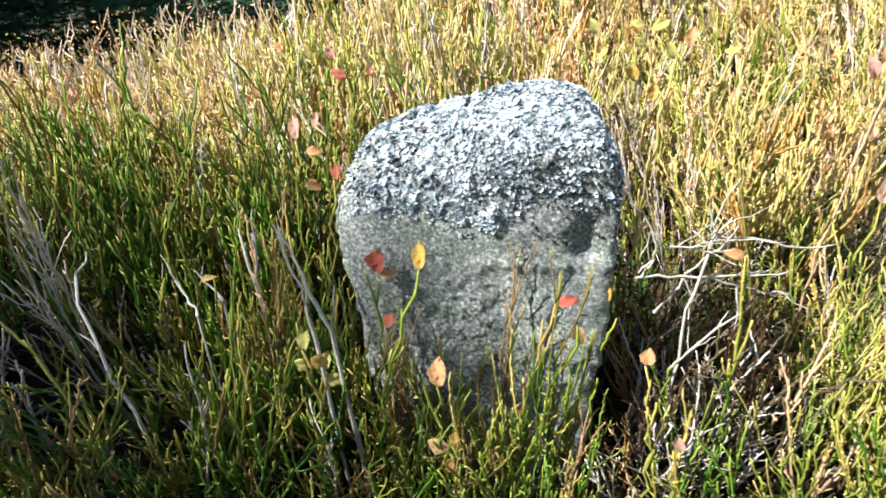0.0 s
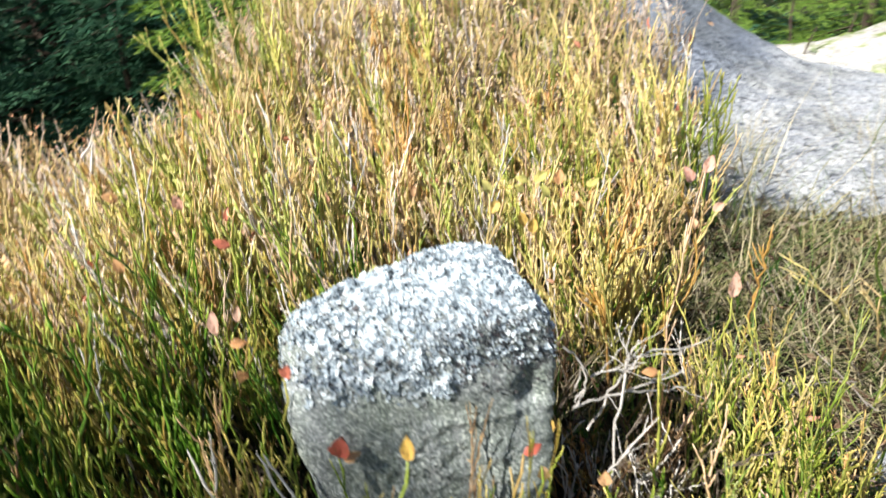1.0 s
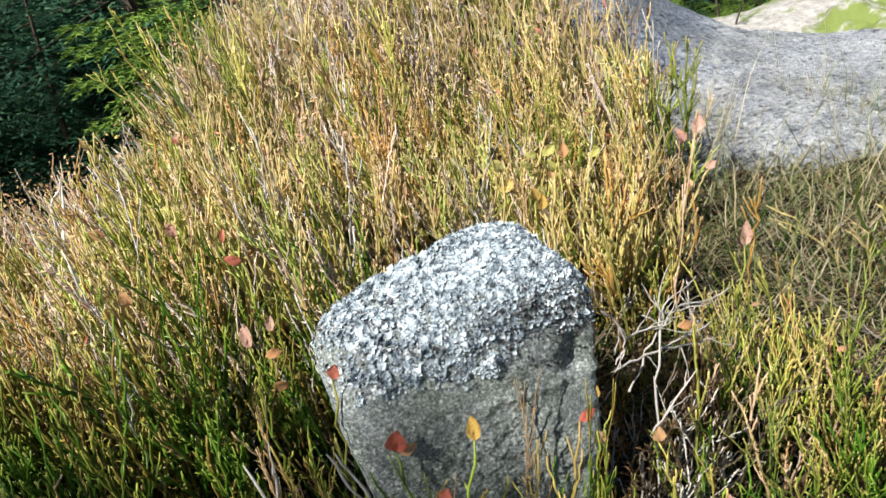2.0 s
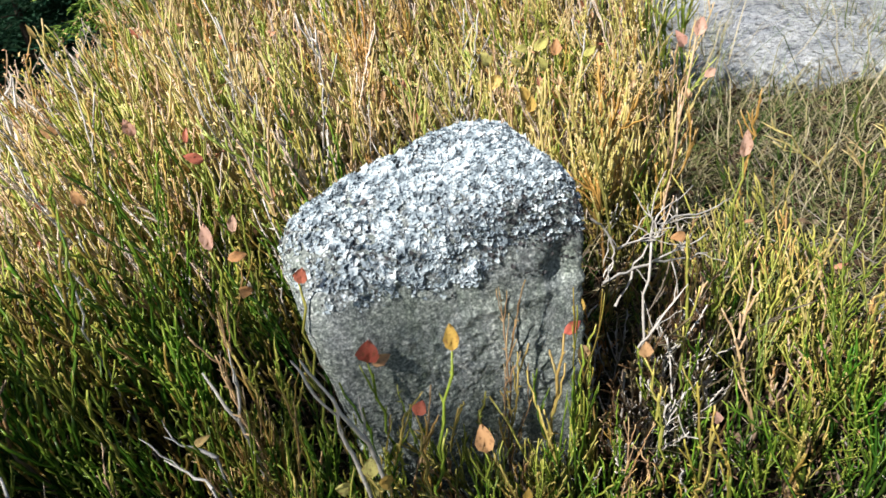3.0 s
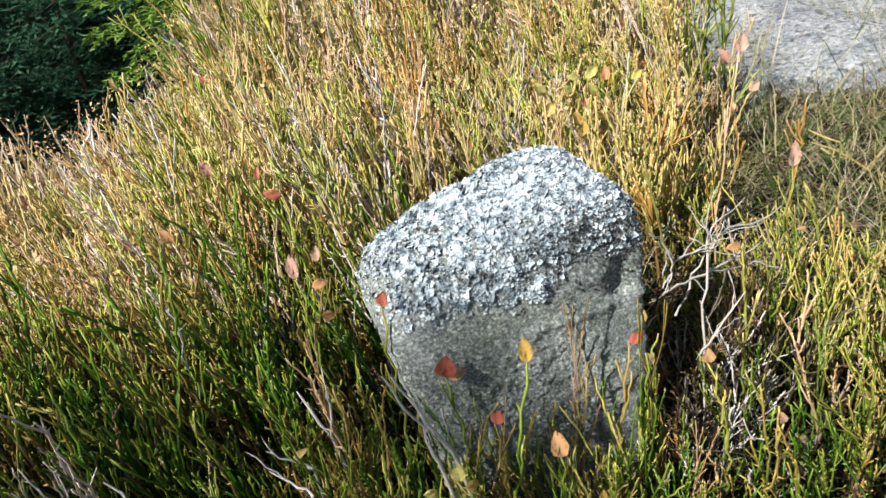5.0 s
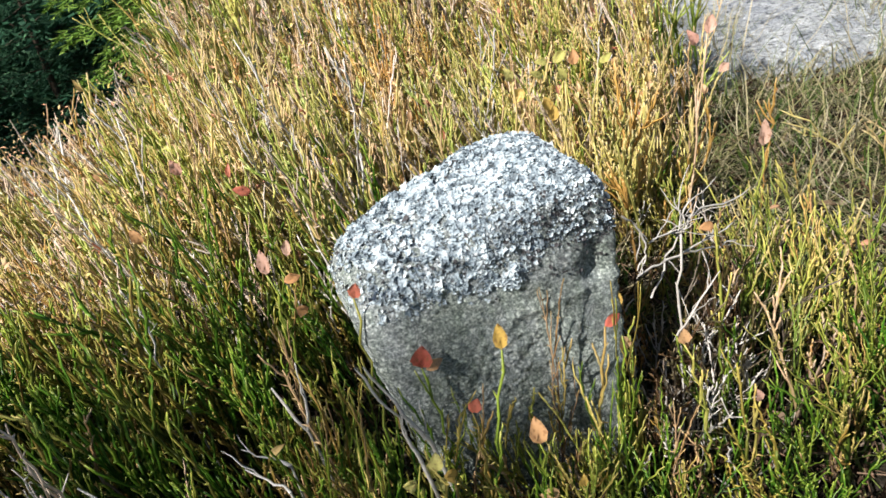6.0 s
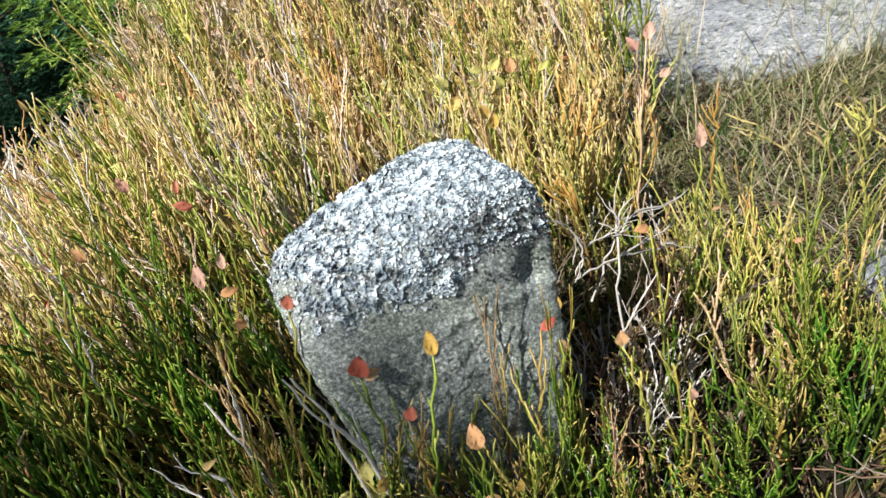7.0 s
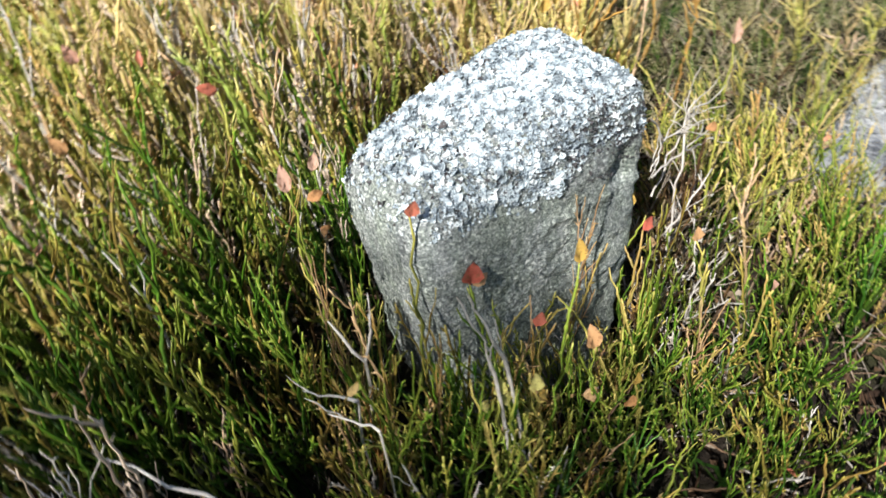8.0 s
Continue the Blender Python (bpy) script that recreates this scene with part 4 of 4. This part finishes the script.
# ---- single shoots and leaves round the stone ----
def make_shoot(tip, base, leaf_mat, length, width, way, normal, stem=MIXED, twigs=3, label="thin bilberry shoot with one autumn leaf", extra=()):
    """A crooked shoot from the soil to tip, with a leaf at its end."""
    base, tip = np.array(base, float), np.array(tip, float)
    pts = [base + (tip - base) * t for t in np.linspace(0, 1, 15)]
    bend = rng.normal(0, 0.008, 3) * [1, 1, 0]
    for i in range(1, 14):
        pts[i] = pts[i] + bend * math.sin(math.pi * i / 14) + rng.normal(0, 0.0012, 3) + [0.0022 * (1 if i % 2 else -1), 0, 0]
    tw = Twigs()
    tw.tube(pts, 0.0018, 0.0012, 0.1, 0.9)
    for i in range(3, 14):
        tw.bud(pts[i], pts[i + 1] - pts[i] + rng.normal(0, 0.009, 3), rng.uniform(0.005, 0.010), 0.0015)
    for _ in range(twigs + 2):
        i = rng.integers(5, 13)
        d = unit(pts[i + 1] - pts[i])
        tw.tube(wander(pts[i], d + rng.normal(0, 0.25, 3), rng.uniform(0.02, 0.06), 6, 0.06, 0.1, 0.3), 0.0013, 0.0010, 0.5, 1.0)
    ob = new("bilberry_shoot", tw.mesh("bilberry_shoot", stem))
    tagged(ob, label, "shoot", "single bilberry shoots")
    child("leaf", leaf_mesh("leaf", leaf_mat, length, width, rng.uniform(0.10, 0.35), rng.uniform(0.0, 0.25)), ob, facing(tip, way, normal))
    for mat, off, ln, wd, w2, n2 in extra:
        child("leaf", leaf_mesh("leaf", mat, ln, wd, rng.uniform(0.3, 0.7), rng.uniform(-0.2, 0.5)), ob, facing(tip + np.array(off), w2, n2))
    return ob


def soil(x, y):
    return (x, y, float(ground_z(x, y)) - 0.01)


TO_EYE = (-0.3, -0.75, 0.55)
make_shoot((-0.062, 0.572, 0.205), soil(-0.075, 0.545), LEAF_RED, 0.024, 0.020, (0.15, -0.1, 1), TO_EYE, MIXED, 2, "bilberry shoot with a red leaf before the stone",
           extra=[(LEAF_ORANGE, (0.004, 0, -0.004), 0.018, 0.010, (0.9, -0.2, 0.35), TO_EYE)])
make_shoot((-0.019, 0.490, 0.252), soil(-0.045, 0.475), LEAF_YELLOW, 0.024, 0.012, (0.05, 0.1, 1), TO_EYE, MIXED, 1, "bilberry shoot with a yellow leaf before the stone")
make_shoot((-0.150, 0.698, 0.288), soil(-0.14, 0.67), LEAF_PINK, 0.026, 0.012, (0, 0, 1), TO_EYE, MIXED, 2, "bilberry shoot with pink and orange leaves",
           extra=[(LEAF_PINK, (0.022, -0.01, 0.016), 0.018, 0.009, (0.3, 0, 1), TO_EYE), (LEAF_ORANGE, (0.012, -0.01, -0.008), 0.017, 0.010, (1, -0.2, 0.1), TO_EYE),
                  (LEAF_ORANGE, (0.014, -0.02, -0.034), 0.018, 0.012, (0.6, 0, -0.8), TO_EYE)])
make_shoot((0.392, 0.589, 0.265), soil(0.30, 0.56), LEAF_PINK, 0.030, 0.014, (0.1, 0, 1), TO_EYE, MIXED, 2, "slanting bilberry shoot with a pink leaf")
make_shoot((-0.098, 0.602, 0.284), soil(-0.115, 0.585), LEAF_RED, 0.016, 0.012, (0.3, -0.2, 1), TO_EYE, MIXED, 1, "bilberry shoot with a small red leaf")
make_shoot((0.143, 0.547, 0.186), soil(0.16, 0.53), LEAF_YELLOW, 0.021, 0.011, (0.1, 0, 1), TO_EYE, MIXED, 2, "bilberry shoot with a pale yellow leaf")
make_shoot((0.112, 0.502, 0.193), soil(0.10, 0.48), LEAF_ORANGE, 0.022, 0.012, (0.2, 0, -1), TO_EYE, MIXED, 3, "bilberry shoot with an orange leaf hanging")
make_shoot((0.092, 0.500, 0.215), soil(0.075, 0.48), LEAF_RED, 0.020, 0.010, (0.9, 0, 0.25), TO_EYE, MIXED, 3, "bilberry shoot with a crimson leaf")
make_shoot((-0.005, 0.475, 0.150), soil(0.02, 0.46), LEAF_ORANGE, 0.026, 0.016, (0.0, 0.1, 1), TO_EYE, MIXED, 2, "bilberry shoot with a tan spotted leaf")
make_shoot((0.166, 0.480, 0.168), soil(0.165, 0.465), LEAF_ORANGE, 0.016, 0.013, (0.1, 0, 1), TO_EYE, MIXED, 1, "bilberry shoot with a small orange leaf")
make_shoot((0.005, 0.470, 0.085), soil(0.01, 0.45), LEAF_ORANGE, 0.020, 0.014, (-0.7, 0, 0.4), TO_EYE, MIXED, 1, "low bilberry shoot with a withered leaf")
make_shoot((-0.102, 0.500, 0.150), soil(-0.09, 0.47), LEAF_LIME, 0.018, 0.012, (0.2, 0, 1), TO_EYE, MIXED, 1, "low bilberry shoot with lime leaves",
           extra=[(LEAF_LIME, (0.002, 0, -0.006), 0.016, 0.012, (0.8, 0, -0.5), TO_EYE), (LEAF_LIME, (-0.012, 0, 0.002), 0.014, 0.011, (-0.8, 0, 0.4), TO_EYE)])
make_shoot((0.230, 0.720, 0.365), soil(0.20, 0.73), LEAF_LIME, 0.018, 0.010, (-0.4, 0, 1), TO_EYE, GOLD, 4, "leafy bilberry shoot behind the stone, yellow-green",
           extra=[(LEAF_LIME, (-0.03, 0, 0.012), 0.016, 0.009, (-0.8, 0, 0.6), TO_EYE), (LEAF_YELLOW, (-0.015, 0.01, -0.045), 0.02, 0.012, (0.2, 0, 1), TO_EYE),
                  (LEAF_LIME, (0.05, 0.0, 0.006), 0.018, 0.009, (1, 0, 0.4), TO_EYE), (LEAF_ORANGE, (0.012, 0, 0.014), 0.018, 0.012, (0.2, 0, 1), TO_EYE)])
make_shoot((0.470, 0.745, 0.352), soil(0.42, 0.73), LEAF_PINK, 0.024, 0.015, (0.5, 0, 1), TO_EYE, GOLD, 4, "tall bilberry shoot with pink leaves",
           extra=[(LEAF_PINK, (-0.02, 0, -0.01), 0.022, 0.014, (-0.4, 0, 1), TO_EYE), (LEAF_PINK, (0.02, 0, -0.055), 0.018, 0.012, (1, 0, 0.3), TO_EYE)])


def make_flat_rock():
    """A low grey slab that lies flush with the trodden ground."""
    c = (0.82, 0.45, -0.06)
    sides = [((0, 0, 1), (0.82, 0.45, 0.035)), ((-1, 0.15, 0.5), (0.58, 0.46, 0.0)), ((0.1, -1, 0.5), (0.82, 0.31, 0.0)), ((1, 0.1, 0.4), (1.13, 0.45, 0.0)), ((-0.2, 1, 0.4), (0.82, 0.58, 0.0)), ((0, 0, -1), (0.82, 0.45, -0.2))]
    bm = rounded_rock("flat_rock", c, sides, 9, 5, (0.02, 6, 0.012, 22), 5.3, OUTCROP)
    for f in bm.faces:
        f.smooth = True
    me = bpy.data.meshes.new("flat_rock")
    bm.to_mesh(me)
    bm.free()
    me.materials.append(OUTCROP)
    tagged(new("flat_rock", me), "flat grey granite rock flush with the trodden ground", "rock")


make_flat_rock()


def make_fallen_twigs():
    """Dead bilberry twigs, brown and grey, that lie criss-cross on the floor of the heath."""
    tw = Twigs()
    made = 0
    while made < 1500:
        x, y = rng.uniform(-0.95, 0.75), rng.uniform(0.02, 1.25)
        if not clear_of_stone(x, y, 0.01) or rng.uniform() > float(heath_cover(x, y)) + 0.3:
            continue
        made += 1
        tw.tone = rng.uniform()
        a = rng.uniform(0, 2 * np.pi)
        line = wander((x, y, float(ground_z(x, y)) + rng.uniform(0.005, 0.06)), [math.cos(a), math.sin(a), rng.uniform(-0.2, 0.6)], rng.uniform(0.03, 0.13), 5, 0.16, 0.0, 0.2)
        line[:, 2] = np.maximum(line[:, 2], ground_z(line[:, 0], line[:, 1]) + 0.004)
        r = rng.uniform(0.0006, 0.0016)
        tw.tube(line, r, r * 0.6, 0.2, 0.8, 3)
        if rng.uniform() < 0.6:
            tw.tube(wander(line[2], line[3] - line[2] + rng.normal(0, 0.012, 3), rng.uniform(0.02, 0.05), 3, 0.2), r * 0.7, r * 0.5, 0.3, 0.9, 3)
    tagged(new("fallen_twigs", tw.mesh("fallen_twigs", WITHERED)), "brown and grey fallen twigs on the heath floor", "twigs", kind="stuff")


make_fallen_twigs()


make_shoot((0.144, 0.690, 0.395), soil(0.12, 0.71), LEAF_LIME, 0.016, 0.011, (-0.5, 0, 1), TO_EYE, GOLD, 3, "leafy bilberry shoot behind the stone, yellow-green",
           extra=[(LEAF_LIME, (0.052, 0.0, 0.004), 0.018, 0.011, (0.9, 0, 0.4), TO_EYE), (LEAF_LIME, (0.045, 0, 0.006), 0.015, 0.009, (-0.8, 0, 0.3), TO_EYE), (LEAF_YELLOW, (0.036, 0.0, -0.028), 0.018, 0.011, (0.3, 0, -1), TO_EYE), (LEAF_YELLOW, (0.012, 0.0, -0.012), 0.018, 0.012, (-0.7, 0, -0.6), TO_EYE)])
make_shoot((-0.116, 0.858, 0.312), soil(-0.10, 0.87), LEAF_RED, 0.022, 0.012, (-0.8, 0, 0.5), TO_EYE, GOLD, 2, "bilberry shoot with a red leaf in the heath")
make_shoot((-0.167, 1.10, 0.281), soil(-0.14, 1.12), LEAF_PINK, 0.026, 0.016, (-0.3, 0, 1), TO_EYE, GOLD, 2, "bilberry shoot with a pale pink leaf in the heath")
make_shoot((-0.246, 0.951, 0.262), soil(-0.22, 0.97), LEAF_ORANGE, 0.022, 0.014, (-0.4, 0, 1), TO_EYE, GOLD, 2, "bilberry shoot with a pale orange leaf in the heath")
make_shoot((-0.259, 1.218, 0.272), soil(-0.23, 1.23), LEAF_ORANGE, 0.026, 0.018, (-0.8, 0, 0.4), TO_EYE, GOLD, 2, "bilberry shoot with tan leaves in the heath",
           extra=[(LEAF_ORANGE, (0.03, 0, -0.01), 0.024, 0.015, (0.5, 0, 0.9), TO_EYE)])
make_shoot((0.173, 0.398, 0.150), soil(0.18, 0.40), LEAF_PINK, 0.014, 0.008, (-0.2, 0, 1), TO_EYE, MIXED, 2, "bilberry shoot with one small pink leaf")
make_shoot((0.249, 0.523, 0.247), soil(0.26, 0.54), LEAF_ORANGE, 0.017, 0.010, (-0.9, 0, 0.2), TO_EYE, MIXED, 2, "bilberry shoot with a tan leaf by the dead twig")
make_shoot((0.007, 0.435, 0.124), soil(0.015, 0.43), LEAF_YELLOW, 0.014, 0.008, (0.2, 0, 1), TO_EYE, MIXED, 1, "low bilberry shoot with two small yellow leaves",
           extra=[(LEAF_ORANGE, (0.002, 0, -0.016), 0.015, 0.011, (-0.5, 0, -0.6), TO_EYE)])
make_shoot((-0.109, 0.457, 0.200), soil(-0.10, 0.45), LEAF_LIME, 0.016, 0.012, (0.2, 0, 1), TO_EYE, MIXED, 2, "bilberry shoot with blotched yellow-green leaves",
           extra=[(LEAF_YELLOW, (0.006, 0, -0.008), 0.015, 0.011, (0.8, 0, -0.4), TO_EYE)])
make_shoot((-0.049, 0.506, 0.190), soil(-0.045, 0.50), LEAF_RED, 0.014, 0.012, (0.5, 0, 0.8), TO_EYE, MIXED, 2, "bilberry shoot with a small crimson leaf before the stone")
make_shoot((0.598, 0.745, 0.235), soil(0.585, 0.75), LEAF_ORANGE, 0.010, 0.005, (0.1, 0, 1), TO_EYE, RUST, 5, "upright rust-brown bilberry shoot in the grass")


def make_dead_twig(lines, thick, label, fine=1):
    """A bleached twig of several crooked limbs; the first limb is rooted in the soil."""
    tw = Twigs()
    tw.tone = rng.uniform(0.40, 0.68)
    for i, line in enumerate(lines):
        pts = np.array(line, float)
        dense = [pts[0]]
        for a, b in zip(pts[:-1], pts[1:]):
            for t in (0.34, 0.67, 1.0):
                dense.append(a + (b - a) * t + (rng.normal(0, min(0.0022, 0.05 * np.linalg.norm(b - a)), 3) if t < 1 else 0))
        tw.tube(dense, thick * (1.0 if i == 0 else 0.75), thick * 0.45, 0.5, 1.0, 5)
        for _ in range(fine):
            k = rng.integers(len(dense) // 3, len(dense) - 1)
            way = unit(dense[k + 1] - dense[k]) + unit(rng.normal(0, 1, 3)) * 0.8
            tw.tube(wander(dense[k], way, rng.uniform(0.012, 0.045), 4, 0.12, 0.0, 0.3), thick * 0.5, thick * 0.32, 0.6, 1.0, 3)
    ob = new("dead_twig", tw.mesh("dead_twig", DEAD))
    return tagged(ob, label, "twig", "bleached dead twigs")


make_dead_twig([
    [(0.195, 0.52, -0.04), (0.209, 0.53, 0.108), (0.214, 0.538, 0.186), (0.228, 0.546, 0.238), (0.256, 0.554, 0.247), (0.301, 0.562, 0.236), (0.353, 0.570, 0.235)],
    [(0.228, 0.546, 0.238), (0.234, 0.550, 0.253), (0.244, 0.550, 0.270)],
    [(0.166, 0.540, 0.217), (0.195, 0.542, 0.216), (0.232, 0.545, 0.215), (0.267, 0.548, 0.214), (0.305, 0.550, 0.218)],
    [(0.232, 0.545, 0.215), (0.275, 0.550, 0.200), (0.310, 0.550, 0.194)],
    [(0.155, 0.545, 0.286), (0.171, 0.545, 0.269), (0.182, 0.545, 0.246), (0.182, 0.545, 0.232), (0.170, 0.545, 0.219)],
    [(0.190, 0.550, 0.175), (0.209, 0.550, 0.201), (0.228, 0.550, 0.233), (0.233, 0.550, 0.256), (0.225, 0.550, 0.277)],
    [(0.190, 0.550, 0.240), (0.214, 0.550, 0.241), (0.242, 0.550, 0.236)],
    [(0.205, 0.535, 0.120), (0.218, 0.525, 0.150), (0.254, 0.520, 0.193)],
], 0.0016, "forked silvery dead bilberry twig beside the stone", 4)
make_dead_twig([[(-0.070, 0.495, 0.02), (-0.091, 0.500, 0.175), (-0.104, 0.502, 0.214), (-0.117, 0.503, 0.252), (-0.129, 0.505, 0.284)]], 0.0022, "straight grey dead stick before the stone")
make_dead_twig([[(-0.085, 0.490, 0.02), (-0.107, 0.500, 0.184), (-0.113, 0.503, 0.209), (-0.124, 0.507, 0.247), (-0.134, 0.512, 0.281)]], 0.0018, "thin grey dead stick before the stone")
make_dead_twig([[(-0.38, 1.50, -0.02), (-0.358, 1.523, 0.131), (-0.328, 1.547, 0.226), (-0.312, 1.57, 0.295)], [(-0.312, 1.57, 0.295), (-0.346, 1.57, 0.245), (-0.362, 1.57, 0.06)]], 0.0042, "tall pale hooked dead twig in the heath")

make_dead_twig([[(-0.245, 0.46, 0.10), (-0.29, 0.50, 0.17), (-0.33, 0.56, 0.20), (-0.37, 0.66, 0.18)]], 0.0022, "grey dead stick lying in the heath")
make_dead_twig([[(-0.165, 0.60, 0.08), (-0.175, 0.58, 0.19), (-0.19, 0.60, 0.235)], [(-0.175, 0.58, 0.19), (-0.168, 0.575, 0.245)]], 0.0021, "stout grey dead stick in the heath")
make_dead_twig([[(-0.20, 0.56, 0.18), (-0.215, 0.575, 0.188), (-0.232, 0.585, 0.20)], [(-0.20, 0.56, 0.18), (-0.195, 0.575, 0.0)]], 0.0015, "short grey dead stick in the heath")
make_dead_twig([[(-0.21, 0.52, 0.19), (-0.222, 0.535, 0.20), (-0.235, 0.545, 0.212)], [(-0.21, 0.52, 0.19), (-0.20, 0.53, 0.0)]], 0.0015, "short grey dead stick in the heath")
make_dead_twig([[(-0.26, 0.80, 0.0), (-0.275, 0.75, 0.22), (-0.285, 0.78, 0.26)], [(-0.275, 0.75, 0.22), (-0.268, 0.76, 0.262)]], 0.0018, "forked grey dead stick in the heath")


for k in range(26):
    x, y = (-0.62 + 0.052 * k + rng.uniform(-0.08, 0.08), 0.80 + 0.75 * ((k * 0.618) % 1.0))
    if k % 5 == 0:
        y = rng.uniform(0.55, 0.75) if x < -0.25 else y
    if not clear_of_stone(x, y, 0.05) or heath_cover(x, y) < 0.5 or x > 0.36:
        continue
    bundle = tagged(new("dead_bush"), "dead bilberry bush of long bleached stems in the heath", "shrub", "dead bilberry bushes")
    for tw, tips in bush(int(rng.integers(4, 9)), float(canopy(x, y)) * 1.15, 0.035, 3, True, 0.62, (-0.34, 0.03), 0.30):
        child("dead_stem", tw.mesh("dead_stem", PALE if k % 3 else DEAD), bundle)
    bundle.location = soil(x, y)
for x, y, h, n in ((0.205, 0.545, 0.21, 3), (0.240, 0.555, 0.21, 4), (0.215, 0.505, 0.17, 2), (0.192, 0.575, 0.20, 3), (0.260, 0.530, 0.19, 3)):
    tuft = tagged(new("dead_tuft"), "tangle of silvery dead bilberry twigs beside the stone", "twig", "bleached dead twigs")
    for tw, tips in bush(n, h, 0.02, 4, True, 0.62, (0.05, 0.0), 1.0):
        child("dead_stem", tw.mesh("dead_stem", DEAD), tuft)
    tuft.location = soil(x, y)


# ---- slender shoots before the stone ----
TUFTS = []
for k in range(9):
    ob = tagged(new("bilberry_tuft"), ("thin upright yellow-green bilberry stems before the stone", "thin upright rust-brown bilberry stems before the stone")[k == 8], "shrub", "slender stems before the stone")
    for tw, tips in bush(3, 0.22, 0.022, 4, True, 0.62, (0.02, 0.0), 0.34):
        child("stem", tw.mesh("stem", (MIXED, GREEN, RUST if k == 8 else GREEN)[k % 3]), ob)
    TUFTS.append(ob)
k = 0
for gx in np.arange(-0.20, 0.19, 0.034):
    for gy in (0.425, 0.460, 0.490, 0.520, 0.542) if gx > -0.12 else (0.50, 0.535, 0.57, 0.605, 0.64, 0.675):
        x, y = gx + rng.uniform(-0.016, 0.016), gy + rng.uniform(-0.014, 0.014)
        if not clear_of_stone(x, y, 0.006) or rng.uniform() < (0.3 if x > 0.0 else 0.15):
            continue
        tall = (0.17 + 0.075 * smooth_step(0.0, 0.06, x) - 0.11 * smooth_step(0.10, 0.14, x) + 0.03 * smooth_step(-0.04, -0.09, x) + 0.04 * smooth_step(-0.10, -0.14, x)) * rng.uniform(0.8, 1.25)
        m = pose(x, y, float(ground_z(x, y)) - 0.01, rng.uniform(-5, 5), rng.uniform(-5, 5), rng.uniform(0, 360)) @ Matrix.Diagonal((1, 1, tall / 0.21, 1))
        if k < len(TUFTS):
            TUFTS[k].matrix_basis = m
        else:
            copy_thing(TUFTS[rng.integers(len(TUFTS))], m).matrix_basis = m
        k += 1


fan = tagged(new("bilberry_shrub"), "golden-orange bilberry shrub fanning out behind the stone", "shrub", "bilberry shrubs")
for k in range(16):
    a = -0.95 + 0.12 * k
    tw, tips = bush(1, 0.46 - 0.015 * abs(k - 7), 0.02, 7, True, 1.0, (0.42 * math.sin(a), -0.05 + 0.12 * math.cos(3 * a)), 0.34, False, True)[0]
    tw.t = [np.full_like(t, 0.25 + 0.4 * (k * 0.618 % 1.0)) for t in tw.t]
    child("stem", tw.mesh("stem", GOLD if k % 5 else RUST), fan)
    if k % 3 == 0:
        child("leaf", LEAF_MESHES[k % 6], fan, facing(tips[0][0], tips[0][1], TO_EYE))
fan.location = soil(0.43, 0.83)


# ---- litter and grass ----
def make_litter():
    tw_v, quads = [], []
    for _ in range(10000):
        y = rng.uniform(0.15, 2.2)
        x = rng.uniform(-0.4 - 0.6 * y, 0.5 + 0.75 * y)
        z = float(ground_z(x, y)) + rng.uniform(0.002, 0.018)
        if not clear_of_stone(x, y, 0.0):
            continue
        a = unit(rng.normal(0, 1, 3) * [1, 1, 0.35])
        b = unit(np.cross(a, rng.normal(0, 1, 3)))
        ln, wd = rng.uniform(0.006, 0.018), rng.uniform(0.002, 0.006)
        p = np.array([x, y, z])
        m = len(tw_v)
        up = np.array([0, 0, rng.uniform(0, 0.004)])
        tw_v += [p - a * ln, p + b * wd + up, p - b * wd + up, p + a * ln]
        quads += [(m, m + 1, m + 2, m + 2), (m + 1, m + 3, m + 2, m + 2)]
    tagged(new("leaf_litter", mesh_from("leaf_litter", tw_v, quads, None, LITTER)), "brown fallen leaves and crumbs on the soil", "litter", kind="stuff")


def make_grass():
    tw = Twigs()
    made = 0
    while made < 8000:
        y = rng.uniform(0.35, 1.5)
        x = rng.uniform(0.25, 1.9)
        open_here = 1 - float(heath_cover(x, y))
        if rng.uniform() > 0.10 + 0.9 * open_here or float(outcrop_z(x, y)) > float(ground_z(x, y)) + 0.03:
            continue
        made += 1
        a = rng.uniform(0, 2 * np.pi)
        flat = rng.uniform(0.4, 3.2)
        line = wander((x, y, float(ground_z(x, y)) - 0.004), [flat * math.cos(a), flat * math.sin(a), 1], rng.uniform(0.05, 0.17) if made % 6 else rng.uniform(0.2, 0.36), 6, 0.14, -0.13)
        line[:, 2] = np.maximum(line[:, 2], ground_z(line[:, 0], line[:, 1]) + 0.006)
        tw.blade(line, rng.uniform(0.0005, 0.0014))
    tagged(new("grass", tw.mesh("grass", STRAW)), "thin green and straw-coloured grass blades, matted", "grass", kind="stuff")


make_litter()
make_grass()
